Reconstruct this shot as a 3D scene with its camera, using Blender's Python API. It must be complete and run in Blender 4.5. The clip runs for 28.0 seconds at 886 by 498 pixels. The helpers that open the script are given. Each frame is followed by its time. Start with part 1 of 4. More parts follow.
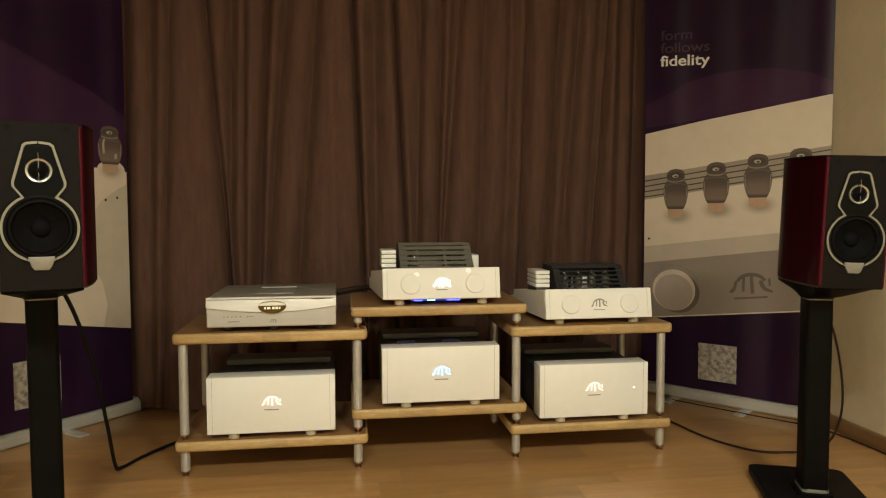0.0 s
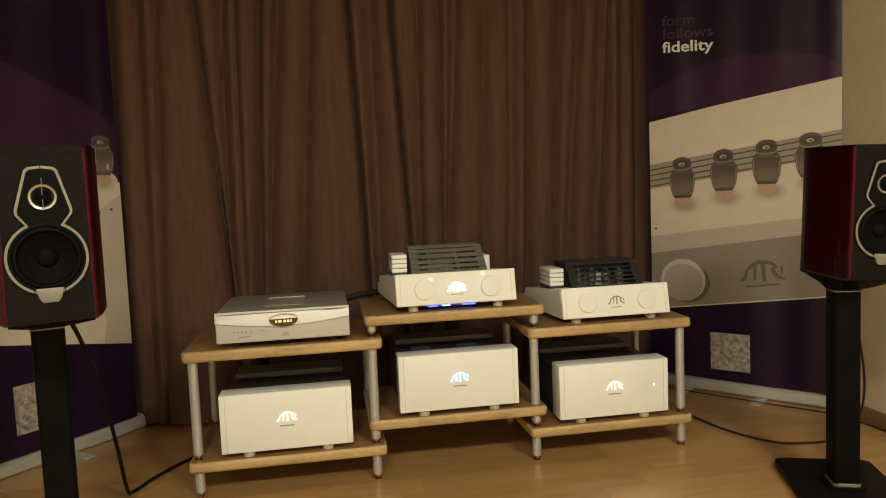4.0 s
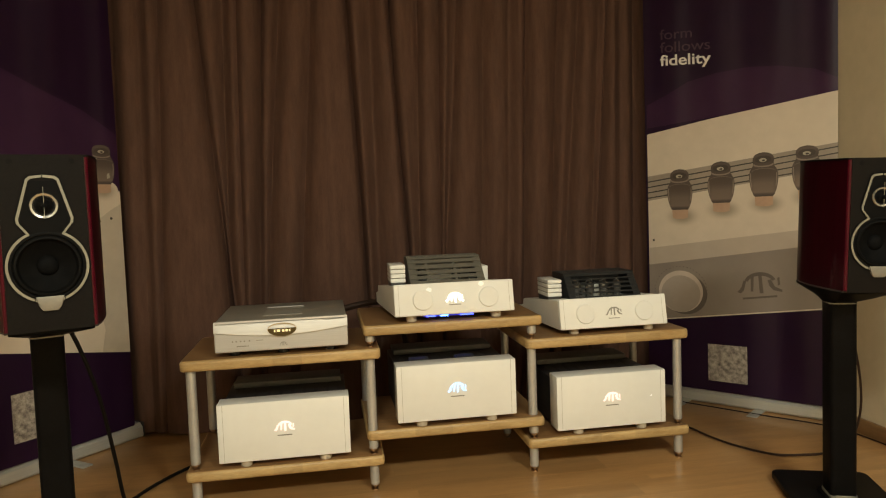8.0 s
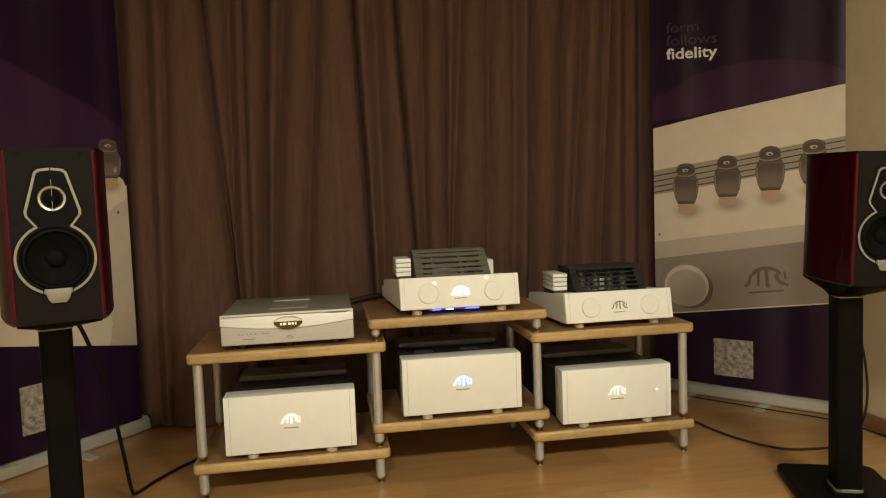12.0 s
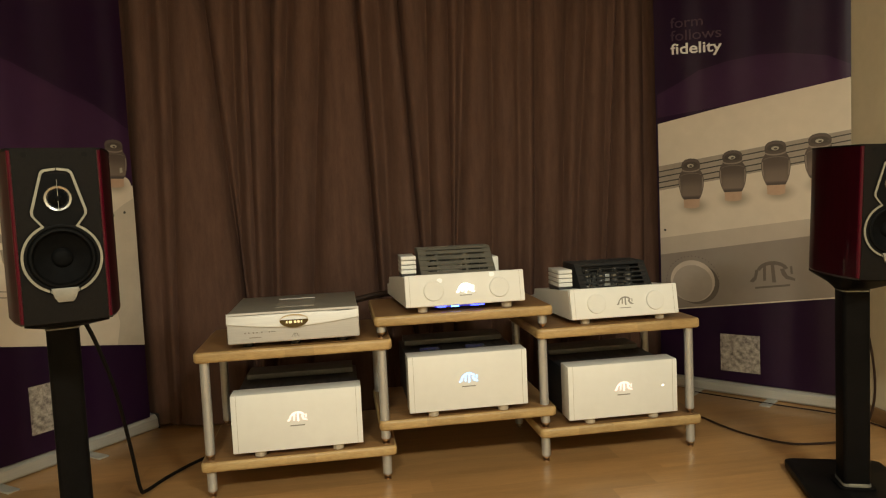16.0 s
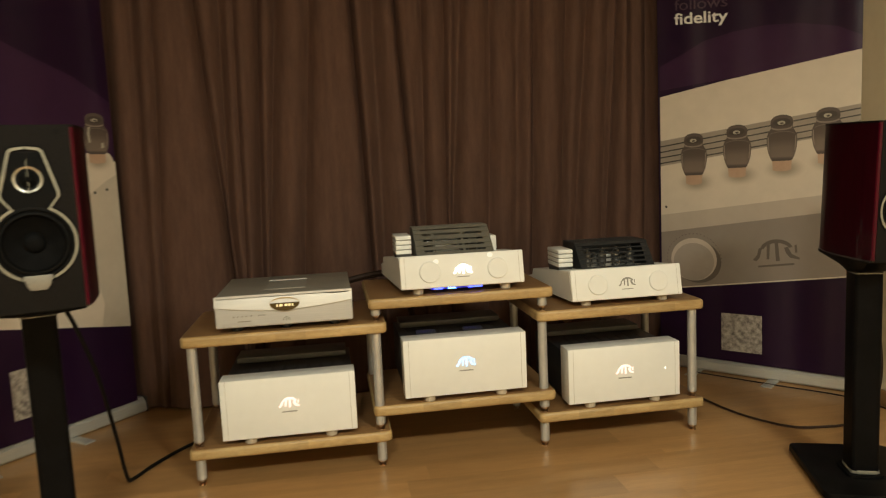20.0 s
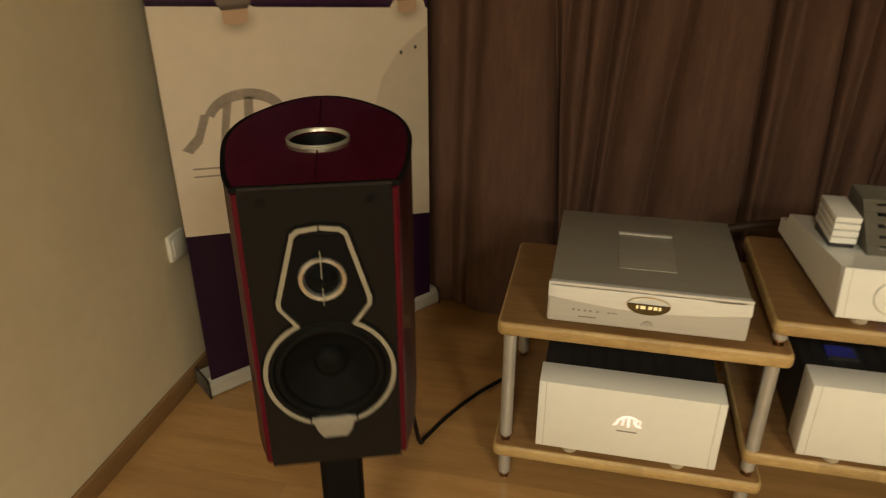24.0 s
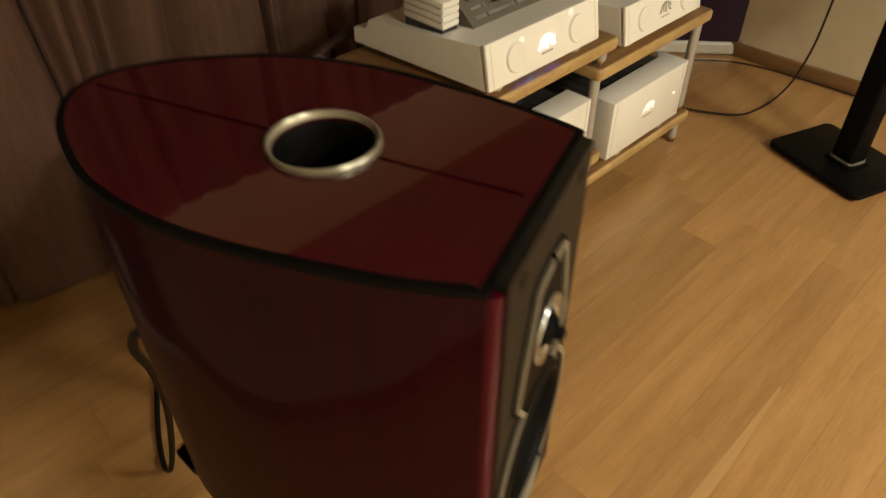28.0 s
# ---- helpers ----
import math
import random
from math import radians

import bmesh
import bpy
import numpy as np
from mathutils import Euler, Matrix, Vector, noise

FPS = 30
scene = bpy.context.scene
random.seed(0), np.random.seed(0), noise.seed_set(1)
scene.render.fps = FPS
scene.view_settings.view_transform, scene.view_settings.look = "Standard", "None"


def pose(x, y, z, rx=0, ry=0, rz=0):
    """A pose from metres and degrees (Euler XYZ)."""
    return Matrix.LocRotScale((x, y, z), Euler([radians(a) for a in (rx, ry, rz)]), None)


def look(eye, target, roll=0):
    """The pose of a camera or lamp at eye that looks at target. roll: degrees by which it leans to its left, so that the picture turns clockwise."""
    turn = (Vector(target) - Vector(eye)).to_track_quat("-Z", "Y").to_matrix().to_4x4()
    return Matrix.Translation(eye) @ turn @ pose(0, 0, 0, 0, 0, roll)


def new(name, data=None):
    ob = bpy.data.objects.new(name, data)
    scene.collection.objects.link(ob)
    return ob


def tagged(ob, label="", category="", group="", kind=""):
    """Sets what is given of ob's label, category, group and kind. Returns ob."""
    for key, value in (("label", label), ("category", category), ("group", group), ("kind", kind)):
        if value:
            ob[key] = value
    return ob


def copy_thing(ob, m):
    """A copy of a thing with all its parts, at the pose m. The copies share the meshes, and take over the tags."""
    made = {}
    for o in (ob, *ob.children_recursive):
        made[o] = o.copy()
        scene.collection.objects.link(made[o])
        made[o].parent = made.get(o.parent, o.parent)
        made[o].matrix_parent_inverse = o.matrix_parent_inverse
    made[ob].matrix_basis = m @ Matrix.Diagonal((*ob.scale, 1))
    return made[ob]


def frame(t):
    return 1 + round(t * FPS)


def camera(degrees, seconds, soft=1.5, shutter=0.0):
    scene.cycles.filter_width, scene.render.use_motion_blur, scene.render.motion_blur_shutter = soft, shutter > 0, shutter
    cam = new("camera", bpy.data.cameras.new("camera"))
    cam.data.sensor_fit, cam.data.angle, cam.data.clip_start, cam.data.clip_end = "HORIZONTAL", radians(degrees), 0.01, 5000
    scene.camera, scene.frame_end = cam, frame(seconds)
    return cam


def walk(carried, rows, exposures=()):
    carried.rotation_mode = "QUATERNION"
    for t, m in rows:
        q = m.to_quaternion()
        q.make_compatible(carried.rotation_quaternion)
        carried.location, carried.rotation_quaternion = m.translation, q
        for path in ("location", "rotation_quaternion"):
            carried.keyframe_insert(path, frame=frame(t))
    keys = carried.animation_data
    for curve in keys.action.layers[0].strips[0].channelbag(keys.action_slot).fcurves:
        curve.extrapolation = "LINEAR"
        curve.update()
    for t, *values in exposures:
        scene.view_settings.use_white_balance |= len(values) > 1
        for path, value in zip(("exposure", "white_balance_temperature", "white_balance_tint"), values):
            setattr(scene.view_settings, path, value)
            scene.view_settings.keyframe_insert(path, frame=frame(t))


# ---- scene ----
# ---- camera ----
cam = camera(63.8, 28.0, soft=1.15, shutter=0.9)
PATH = [
    (0, (-0.122, -2.469, 0.911), (0.153, -0.491, 0.796), -0.2),
    (0.5, (-0.126, -2.494, 0.906), (0.157, -0.517, 0.797), -0.5),
    (1, (-0.127, -2.49, 0.904), (0.189, -0.518, 0.802), -0.9),
    (1.5, (-0.125, -2.484, 0.909), (0.201, -0.513, 0.812), -1.3),
    (2, (-0.13, -2.481, 0.908), (0.179, -0.508, 0.806), -1.3),
    (2.5, (-0.123, -2.49, 0.899), (0.161, -0.513, 0.79), -1.6),
    (3, (-0.211, -2.378, 0.971), (0.099, -0.408, 0.819), -2.6),
    (3.5, (-0.211, -2.378, 0.971), (0.108, -0.41, 0.81), -2.4),
    (5.5, (-0.21, -2.387, 0.97), (0.11, -0.418, 0.837), -2.4),
    (6, (-0.213, -2.385, 0.972), (0.107, -0.415, 0.836), -2.3),
    (6.5, (-0.212, -2.389, 0.969), (0.113, -0.42, 0.838), -2.4),
    (7, (-0.216, -2.386, 0.97), (0.116, -0.418, 0.832), -2.3),
    (7.5, (-0.21, -2.392, 0.97), (0.112, -0.422, 0.836), -2.2),
    (8, (-0.211, -2.391, 0.971), (0.113, -0.422, 0.844), -2.1),
    (8.5, (-0.21, -2.394, 0.967), (0.111, -0.425, 0.839), -2.1),
    (9, (-0.21, -2.392, 0.965), (0.111, -0.423, 0.825), -2.2),
    (9.5, (-0.212, -2.391, 0.967), (0.111, -0.423, 0.828), -2.2),
    (10, (-0.208, -2.394, 0.965), (0.113, -0.425, 0.833), -2.3),
    (10.5, (-0.21, -2.394, 0.969), (0.108, -0.424, 0.838), -2.2),
    (11, (-0.214, -2.394, 0.97), (0.103, -0.423, 0.84), -2.1),
    (11.5, (-0.213, -2.394, 0.971), (0.102, -0.423, 0.84), -2.0),
    (12, (-0.213, -2.394, 0.966), (0.096, -0.423, 0.826), -2.1),
    (12.5, (-0.21, -2.394, 0.965), (0.096, -0.423, 0.823), -2.2),
    (14.5, (-0.211, -2.398, 0.965), (0.083, -0.424, 0.836), -2.0),
    (15, (-0.216, -2.393, 0.968), (0.079, -0.42, 0.831), -2.1),
    (15.5, (-0.214, -2.393, 0.964), (0.08, -0.421, 0.812), -2.6),
    (16, (-0.208, -2.398, 0.962), (0.083, -0.424, 0.818), -2.6),
    (16.5, (-0.21, -2.396, 0.962), (0.089, -0.423, 0.819), -2.4),
    (17, (-0.216, -2.39, 0.967), (0.084, -0.417, 0.827), -2.2),
    (17.5, (-0.213, -2.39, 0.969), (0.086, -0.418, 0.821), -2.0),
    (18, (-0.213, -2.392, 0.966), (0.082, -0.419, 0.817), -2.2),
    (18.5, (-0.211, -2.395, 0.961), (0.08, -0.421, 0.816), -2.3),
    (19, (-0.214, -2.389, 0.962), (0.071, -0.415, 0.817), -2.1),
    (19.5, (-0.214, -2.371, 0.968), (0.066, -0.397, 0.811), -1.9),
    (20, (-0.208, -2.3, 0.981), (0.101, -0.336, 0.758), -2.6),
    (20.3, (-0.203, -2.215, 0.961), (0.157, -0.258, 0.757), -2.6),
    (20.5, (-0.212, -2.177, 0.986), (0.159, -0.225, 0.765), -2.5),
    (21, (-0.26, -1.922, 1.095), (0.148, 0.027, 0.912), -0.8),
    (21.5, (-0.198, -1.97, 1.286), (-0.104, 0.008, 1.007), -2.4),
    (22, (-0.169, -1.964, 1.426), (-0.55, -0.049, 0.996), 0.5),
    (22.4, (-0.209, -1.895, 1.423), (-0.747, -0.07, 0.807), 2.1),
    (24.6, (-0.713, -1.268, 1.358), (-0.903, 0.437, 0.329), -1.8),
    (25, (-0.861, -1.202, 1.344), (-0.612, 0.392, 0.163), -4.0),
    (25.5, (-0.909, -1.14, 1.329), (-0.448, 0.33, 0.054), -3.2),
    (26, (-0.931, -1.072, 1.319), (-0.38, 0.3, -0.028), -4.7),
    (26.5, (-0.994, -1.065, 1.314), (-0.249, 0.172, -0.07), -5.2),
    (27, (-1.014, -1.06, 1.309), (-0.139, 0.091, -0.072), -3.0),
    (27.5, (-1.048, -1.027, 1.333), (-0.067, 0.099, 0.003), -1.3),
    (28, (-1.09, -0.962, 1.365), (-0.018, 0.125, 0.073), -0.4),
]
walk(cam, [(t, look(eye, target, roll)) for t, eye, target, roll in PATH], exposures=[(0, 0.0, 6500, 10), (20.4, 0.0, 6500, 10), (21, -0.33, 6650, 11), (22, -0.44, 7100, 13), (22.4, -0.14, 7100, 13), (24.5, -0.22, 7250, 13), (26.2, -0.22, 7250, 15), (27, 0.0, 7000, 15), (28, 0.10, 7000, 15)])

# ---- light ----
world = bpy.data.worlds.new("room_dusk")
world.use_nodes = True
world.node_tree.nodes["Background"].inputs[0].default_value = (1.0, 0.86, 0.66, 1)
world.node_tree.nodes["Background"].inputs[1].default_value = 0.02
scene.world = world
WARM = (0.985, 0.970, 0.795)


CEILING = 2.70
PANELS = [(-0.65, -3.4, 79), (1.05, -3.4, 92)]
for lx, ly, watts in PANELS:
    data = bpy.data.lights.new("panel_lamp", "AREA")
    data.shape, data.size, data.energy, data.color = "SQUARE", 0.52, watts, WARM
    new("panel_lamp", data).matrix_world = pose(lx, ly, CEILING - 0.03)



# ---- materials ----
def mat(name, color, rough=0.5, metal=0.0, coat=0.0, spec=0.5, emit=None, power=0.0):
    m = bpy.data.materials.new(name)
    m.use_nodes = True
    b = m.node_tree.nodes["Principled BSDF"]
    b.inputs["Base Color"].default_value = (*color, 1)
    b.inputs["Roughness"].default_value = rough
    b.inputs["Metallic"].default_value = metal
    b.inputs["Coat Weight"].default_value = coat
    b.inputs["Coat Roughness"].default_value = 0.04
    b.inputs["Coat IOR"].default_value = 1.7
    b.inputs["Specular IOR Level"].default_value = spec
    if emit:
        b.inputs["Emission Color"].default_value = (*emit, 1)
        b.inputs["Emission Strength"].default_value = power
    return m


def grain(m, color_a, color_b, scale=(1, 1, 1), noise_scale=6.0, detail=6.0, bump=0.0, rough=None, per_object=0.0):
    """Colour that varies at two scales, with a little relief."""
    t = m.node_tree
    n, l = t.nodes, t.links
    b = n["Principled BSDF"]
    tc, mp = n.new("ShaderNodeTexCoord"), n.new("ShaderNodeMapping")
    mp.inputs["Scale"].default_value = scale
    l.new(tc.outputs["Object"], mp.inputs["Vector"])
    info = n.new("ShaderNodeObjectInfo")
    shift = n.new("ShaderNodeVectorMath")
    shift.operation = "MULTIPLY_ADD"
    l.new(info.outputs["Random"], shift.inputs[0])
    shift.inputs[1].default_value = (17.0, 31.0, 11.0) if per_object else (0, 0, 0)
    l.new(mp.outputs[0], shift.inputs[2])
    na, nb = n.new("ShaderNodeTexNoise"), n.new("ShaderNodeTexNoise")
    na.inputs["Scale"].default_value, na.inputs["Detail"].default_value = noise_scale, detail
    nb.inputs["Scale"].default_value, nb.inputs["Detail"].default_value = noise_scale * 7.3, 3
    l.new(shift.outputs[0], na.inputs["Vector"])
    l.new(shift.outputs[0], nb.inputs["Vector"])
    blend = n.new("ShaderNodeMix")
    blend.data_type = "FLOAT"
    blend.inputs[0].default_value = 0.35
    l.new(na.outputs[0], blend.inputs[2])
    l.new(nb.outputs[0], blend.inputs[3])
    ramp = n.new("ShaderNodeValToRGB")
    ramp.color_ramp.elements[0].position, ramp.color_ramp.elements[1].position = 0.34, 0.66
    ramp.color_ramp.elements[0].color, ramp.color_ramp.elements[1].color = (*color_a, 1), (*color_b, 1)
    l.new(blend.outputs[0], ramp.inputs[0])
    out = ramp.outputs[0]
    if per_object:
        hsv = n.new("ShaderNodeHueSaturation")
        rng = n.new("ShaderNodeMapRange")
        rng.inputs[3].default_value, rng.inputs[4].default_value = 1 - per_object, 1 + per_object
        l.new(info.outputs["Random"], rng.inputs[0])
        l.new(rng.outputs[0], hsv.inputs["Value"])
        l.new(out, hsv.inputs["Color"])
        out = hsv.outputs[0]
    l.new(out, b.inputs["Base Color"])
    if rough:
        rr = n.new("ShaderNodeMapRange")
        rr.inputs[3].default_value, rr.inputs[4].default_value = rough
        l.new(na.outputs[0], rr.inputs[0])
        l.new(rr.outputs[0], b.inputs["Roughness"])
    if bump:
        bp = n.new("ShaderNodeBump")
        bp.inputs["Strength"].default_value, bp.inputs["Distance"].default_value = 0.6, bump
        l.new(nb.outputs[0], bp.inputs["Height"])
        l.new(bp.outputs[0], b.inputs["Normal"])
    return m


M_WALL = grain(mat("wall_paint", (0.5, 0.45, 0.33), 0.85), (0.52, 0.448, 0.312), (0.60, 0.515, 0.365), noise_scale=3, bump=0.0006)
# Unseen ceiling; kept dark so that it mirrors dimmer than the walls.
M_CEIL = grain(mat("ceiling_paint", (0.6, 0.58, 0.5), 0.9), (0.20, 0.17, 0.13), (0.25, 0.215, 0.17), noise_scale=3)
M_FLOOR = grain(mat("oak_plank", (0.4, 0.25, 0.1), 0.3, coat=0.25), (0.330, 0.178, 0.066), (0.446, 0.254, 0.101), (0.7, 7, 1), 4, bump=0.0002, rough=(0.27, 0.42), per_object=0.11)
M_SAP = grain(mat("pale_sapwood", (0.5, 0.33, 0.15), 0.32, coat=0.25), (0.455, 0.275, 0.118), (0.52, 0.325, 0.145), (1.0, 12, 1), 4)
M_SUB = mat("plank_joint", (0.30, 0.16, 0.06), 0.7)
M_SKIRT = grain(mat("skirting_wood", (0.25, 0.14, 0.06), 0.45), (0.2, 0.11, 0.045), (0.28, 0.16, 0.07), (1, 1, 8), 6)
M_BOARD = grain(mat("shelf_wood_top", (0.25, 0.14, 0.06), 0.42), (0.195, 0.102, 0.039), (0.29, 0.162, 0.068), (1.5, 14, 14), 4, bump=0.0003, rough=(0.35, 0.5), per_object=0.05)
M_EDGE = grain(mat("shelf_wood_edge", (0.5, 0.34, 0.15), 0.42), (0.345, 0.215, 0.082), (0.53, 0.375, 0.172), (2.6, 10, 15), 3, bump=0.0003, per_object=0.05)
M_POST = grain(mat("silver_paint", (0.5, 0.5, 0.48), 0.38, metal=0.55), (0.47, 0.47, 0.45), (0.55, 0.55, 0.53), noise_scale=20)
M_BRASS = mat("spike_metal", (0.46, 0.33, 0.22), 0.3, metal=1.0)
M_WHITE = grain(mat("white_lacquer", (0.8, 0.8, 0.77), 0.3, coat=0.15), (0.78, 0.78, 0.74), (0.83, 0.83, 0.79), noise_scale=4, rough=(0.26, 0.36))
M_GLOSS = grain(mat("white_gloss_panel", (0.8, 0.8, 0.77), 0.5, spec=0.08, coat=0.015), (0.79, 0.79, 0.75), (0.83, 0.83, 0.79), noise_scale=4)
M_SATIN = grain(mat("white_satin_knob", (0.8, 0.8, 0.77), 0.55, spec=0.1), (0.77, 0.77, 0.73), (0.81, 0.81, 0.77), noise_scale=6)
M_BLACK = grain(mat("black_steel", (0.015, 0.015, 0.016), 0.45), (0.011, 0.011, 0.012), (0.02, 0.02, 0.021), noise_scale=14, bump=0.0002)
M_CAGE = grain(mat("olive_grey_cage_paint", (0.05, 0.05, 0.048), 0.5), (0.112, 0.104, 0.083), (0.140, 0.131, 0.106), noise_scale=14)
M_CAGE_B = grain(mat("black_cage_paint", (0.018, 0.018, 0.018), 0.45), (0.014, 0.014, 0.014), (0.023, 0.023, 0.023), noise_scale=14)
M_SILVER = grain(mat("brushed_silver", (0.62, 0.61, 0.58), 0.5, metal=0.12, spec=0.3), (0.50, 0.49, 0.46), (0.57, 0.56, 0.53), (1, 60, 60), 5, rough=(0.45, 0.55))
# Same silver as the front, lightened where the lip tilts up to the lamps.
M_SILVER_LIT = grain(mat("brushed_silver_lit_lip", (0.7, 0.69, 0.66), 0.45, metal=0.12, spec=0.3), (0.66, 0.65, 0.615), (0.72, 0.71, 0.67), (1, 60, 60), 5)
M_CDTOP = grain(mat("grey_satin_lid", (0.26, 0.26, 0.25), 0.45, metal=0.3), (0.25, 0.232, 0.190), (0.305, 0.287, 0.240), (1, 40, 1), 6)
M_LID = grain(mat("pale_grey_lid", (0.33, 0.31, 0.26), 0.42, metal=0.3), (0.30, 0.28, 0.235), (0.355, 0.335, 0.285), (1, 40, 1), 6)
M_CHROME = mat("bright_chrome", (0.40, 0.40, 0.385), 0.2, metal=0.9)
M_BADGE = grain(mat("dull_badge_metal", (0.09, 0.086, 0.075), 0.5, metal=0.4), (0.20, 0.19, 0.165), (0.25, 0.24, 0.205), noise_scale=30)
M_TIP = mat("silvered_glass", (0.75, 0.74, 0.70), 0.16, metal=1.0)
M_TRIM = grain(mat("satin_champagne", (0.6, 0.57, 0.5), 0.4, metal=0.4), (0.222, 0.215, 0.175), (0.27, 0.262, 0.213), noise_scale=30)
M_GOLDRING = mat("champagne_ring", (0.33, 0.315, 0.25), 0.33, metal=0.6)
# One red lacquer; the lit top and edge strips are coloured lighter.
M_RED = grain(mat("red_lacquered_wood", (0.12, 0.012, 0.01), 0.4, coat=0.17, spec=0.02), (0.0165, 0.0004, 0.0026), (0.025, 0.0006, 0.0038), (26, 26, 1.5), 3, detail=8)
M_RED_LITTOP = grain(mat("red_lacquer_lit_top", (0.12, 0.012, 0.01), 0.4, coat=1.0, spec=0.05), (0.040, 0.0013, 0.0048), (0.054, 0.0019, 0.0062), (20, 2, 20), 2, detail=4)
M_RED_LITEDGE = grain(mat("red_lacquer_lit_edge", (0.05, 0.002, 0.006), 0.3, coat=0.22, spec=0.05), (0.046, 0.0006, 0.0062), (0.064, 0.0009, 0.0084), (26, 26, 1.5), 3)
M_LEATHER = grain(mat("black_leather", (0.03, 0.028, 0.024), 0.55, spec=0.09), (0.0045, 0.0037, 0.0031), (0.0080, 0.0065, 0.0058), noise_scale=130, bump=0.0007)
M_LEATHER.node_tree.nodes["Principled BSDF"].inputs["Sheen Weight"].default_value = 0.12
M_LEATHER.node_tree.nodes["Principled BSDF"].inputs["Sheen Roughness"].default_value = 0.4
M_LEATHER.node_tree.nodes["Principled BSDF"].inputs["Sheen Tint"].default_value = (1.0, 0.85, 0.68, 1)
M_CONE = grain(mat("paper_cone", (0.02, 0.02, 0.02), 0.7, spec=0.05), (0.003, 0.003, 0.0031), (0.0055, 0.0055, 0.0055), noise_scale=40, bump=0.0004)
M_RUBBER = mat("rubber_surround", (0.0035, 0.0035, 0.0035), 0.55, spec=0.07)
M_STAND = grain(mat("black_stand_paint", (0.014, 0.013, 0.013), 0.4, spec=0.05), (0.003, 0.0027, 0.0027), (0.006, 0.0056, 0.0056), noise_scale=20)
M_CABLE = mat("black_cable", (0.008, 0.007, 0.0065), 0.55, spec=0.15)
M_BCABLE = mat("brown_cable", (0.030, 0.016, 0.010), 0.55, spec=0.2)
M_CURTAIN = grain(mat("brown_curtain_cloth", (0.085, 0.055, 0.038), 0.9, spec=0.2), (0.082, 0.0435, 0.031), (0.115, 0.0625, 0.0455), (9, 9, 1.2), 5, bump=0.0004)


def lamella(m, width, amount):
    """Glued blocks of wood: the tone steps along the board."""
    n, l = m.node_tree.nodes, m.node_tree.links
    tc, sp, info, sc, vo, rg, hsv = (n.new(k) for k in ("ShaderNodeTexCoord", "ShaderNodeSeparateXYZ", "ShaderNodeObjectInfo", "ShaderNodeMath", "ShaderNodeTexVoronoi", "ShaderNodeMapRange", "ShaderNodeHueSaturation"))
    sc.operation, sc.inputs[1].default_value = "MULTIPLY_ADD", 1.0 / width
    vo.voronoi_dimensions = "1D"
    vo.inputs["Scale"].default_value = 1.0
    rg.inputs[3].default_value, rg.inputs[4].default_value = 1 - amount, 1 + amount
    l.new(tc.outputs["Object"], sp.inputs[0])
    l.new(sp.outputs[0], sc.inputs[0])
    off = n.new("ShaderNodeMath")
    off.operation, off.inputs[1].default_value = "MULTIPLY", 40.0
    l.new(info.outputs["Random"], off.inputs[0])
    l.new(off.outputs[0], sc.inputs[2])
    l.new(sc.outputs[0], vo.inputs["W"])
    l.new(vo.outputs["Color"], rg.inputs[0])
    b = n["Principled BSDF"]
    l.new(b.inputs["Base Color"].links[0].from_socket, hsv.inputs["Color"])
    l.new(rg.outputs[0], hsv.inputs["Value"])
    l.new(hsv.outputs[0], b.inputs["Base Color"])
    return m


lamella(M_EDGE, 0.13, 0.11)
lamella(M_BOARD, 0.16, 0.07)


def sheen(m):
    """Broad upright waves of a hanging sheet whose one side curls back."""
    n, l = m.node_tree.nodes, m.node_tree.links
    tc, mp, no, bp = n.new("ShaderNodeTexCoord"), n.new("ShaderNodeMapping"), n.new("ShaderNodeTexNoise"), n.new("ShaderNodeBump")
    mp.inputs["Scale"].default_value = (7.0, 0.0, 0.4)
    mp.inputs["Location"].default_value = (2.3, 0.0, 0.0)
    no.inputs["Scale"].default_value, no.inputs["Detail"].default_value = 1.0, 0.0
    bp.inputs["Strength"].default_value, bp.inputs["Distance"].default_value = 1.0, 0.03
    l.new(tc.outputs["Object"], mp.inputs[0])
    l.new(mp.outputs[0], no.inputs["Vector"])
    sp, rg, sq, sub = n.new("ShaderNodeSeparateXYZ"), n.new("ShaderNodeMapRange"), n.new("ShaderNodeMath"), n.new("ShaderNodeMath")
    rg.inputs[1].default_value, rg.inputs[2].default_value = 0.925, 1.0
    sq.operation, sq.inputs[1].default_value = "POWER", 2.0
    sub.operation, sub.inputs[1].default_value = "MULTIPLY_ADD", -0.36
    l.new(tc.outputs["Generated"], sp.inputs[0])
    l.new(sp.outputs[0], rg.inputs[0])
    l.new(rg.outputs[0], sq.inputs[0])
    l.new(sq.outputs[0], sub.inputs[0])
    l.new(no.outputs[0], sub.inputs[2])
    l.new(sub.outputs[0], bp.inputs["Height"])
    l.new(bp.outputs[0], n["Principled BSDF"].inputs["Normal"])
    return m


M_PURPLE = sheen(grain(mat("purple_print", (0.035, 0.012, 0.045), 0.40, spec=0.28), (0.0145, 0.0040, 0.0195), (0.0195, 0.0055, 0.026), noise_scale=3))
M_SWOOSH = sheen(grain(mat("plum_print", (0.06, 0.025, 0.065), 0.40, spec=0.28), (0.034, 0.0110, 0.038), (0.042, 0.014, 0.047), noise_scale=3))
M_CREAM = grain(mat("cream_print", (0.55, 0.5, 0.38), 0.45), (0.595, 0.52, 0.425), (0.675, 0.59, 0.485), noise_scale=2.4)
M_CREAM2 = grain(mat("pale_grey_print", (0.42, 0.39, 0.31), 0.45), (0.44, 0.375, 0.31), (0.49, 0.425, 0.35), noise_scale=2.4)
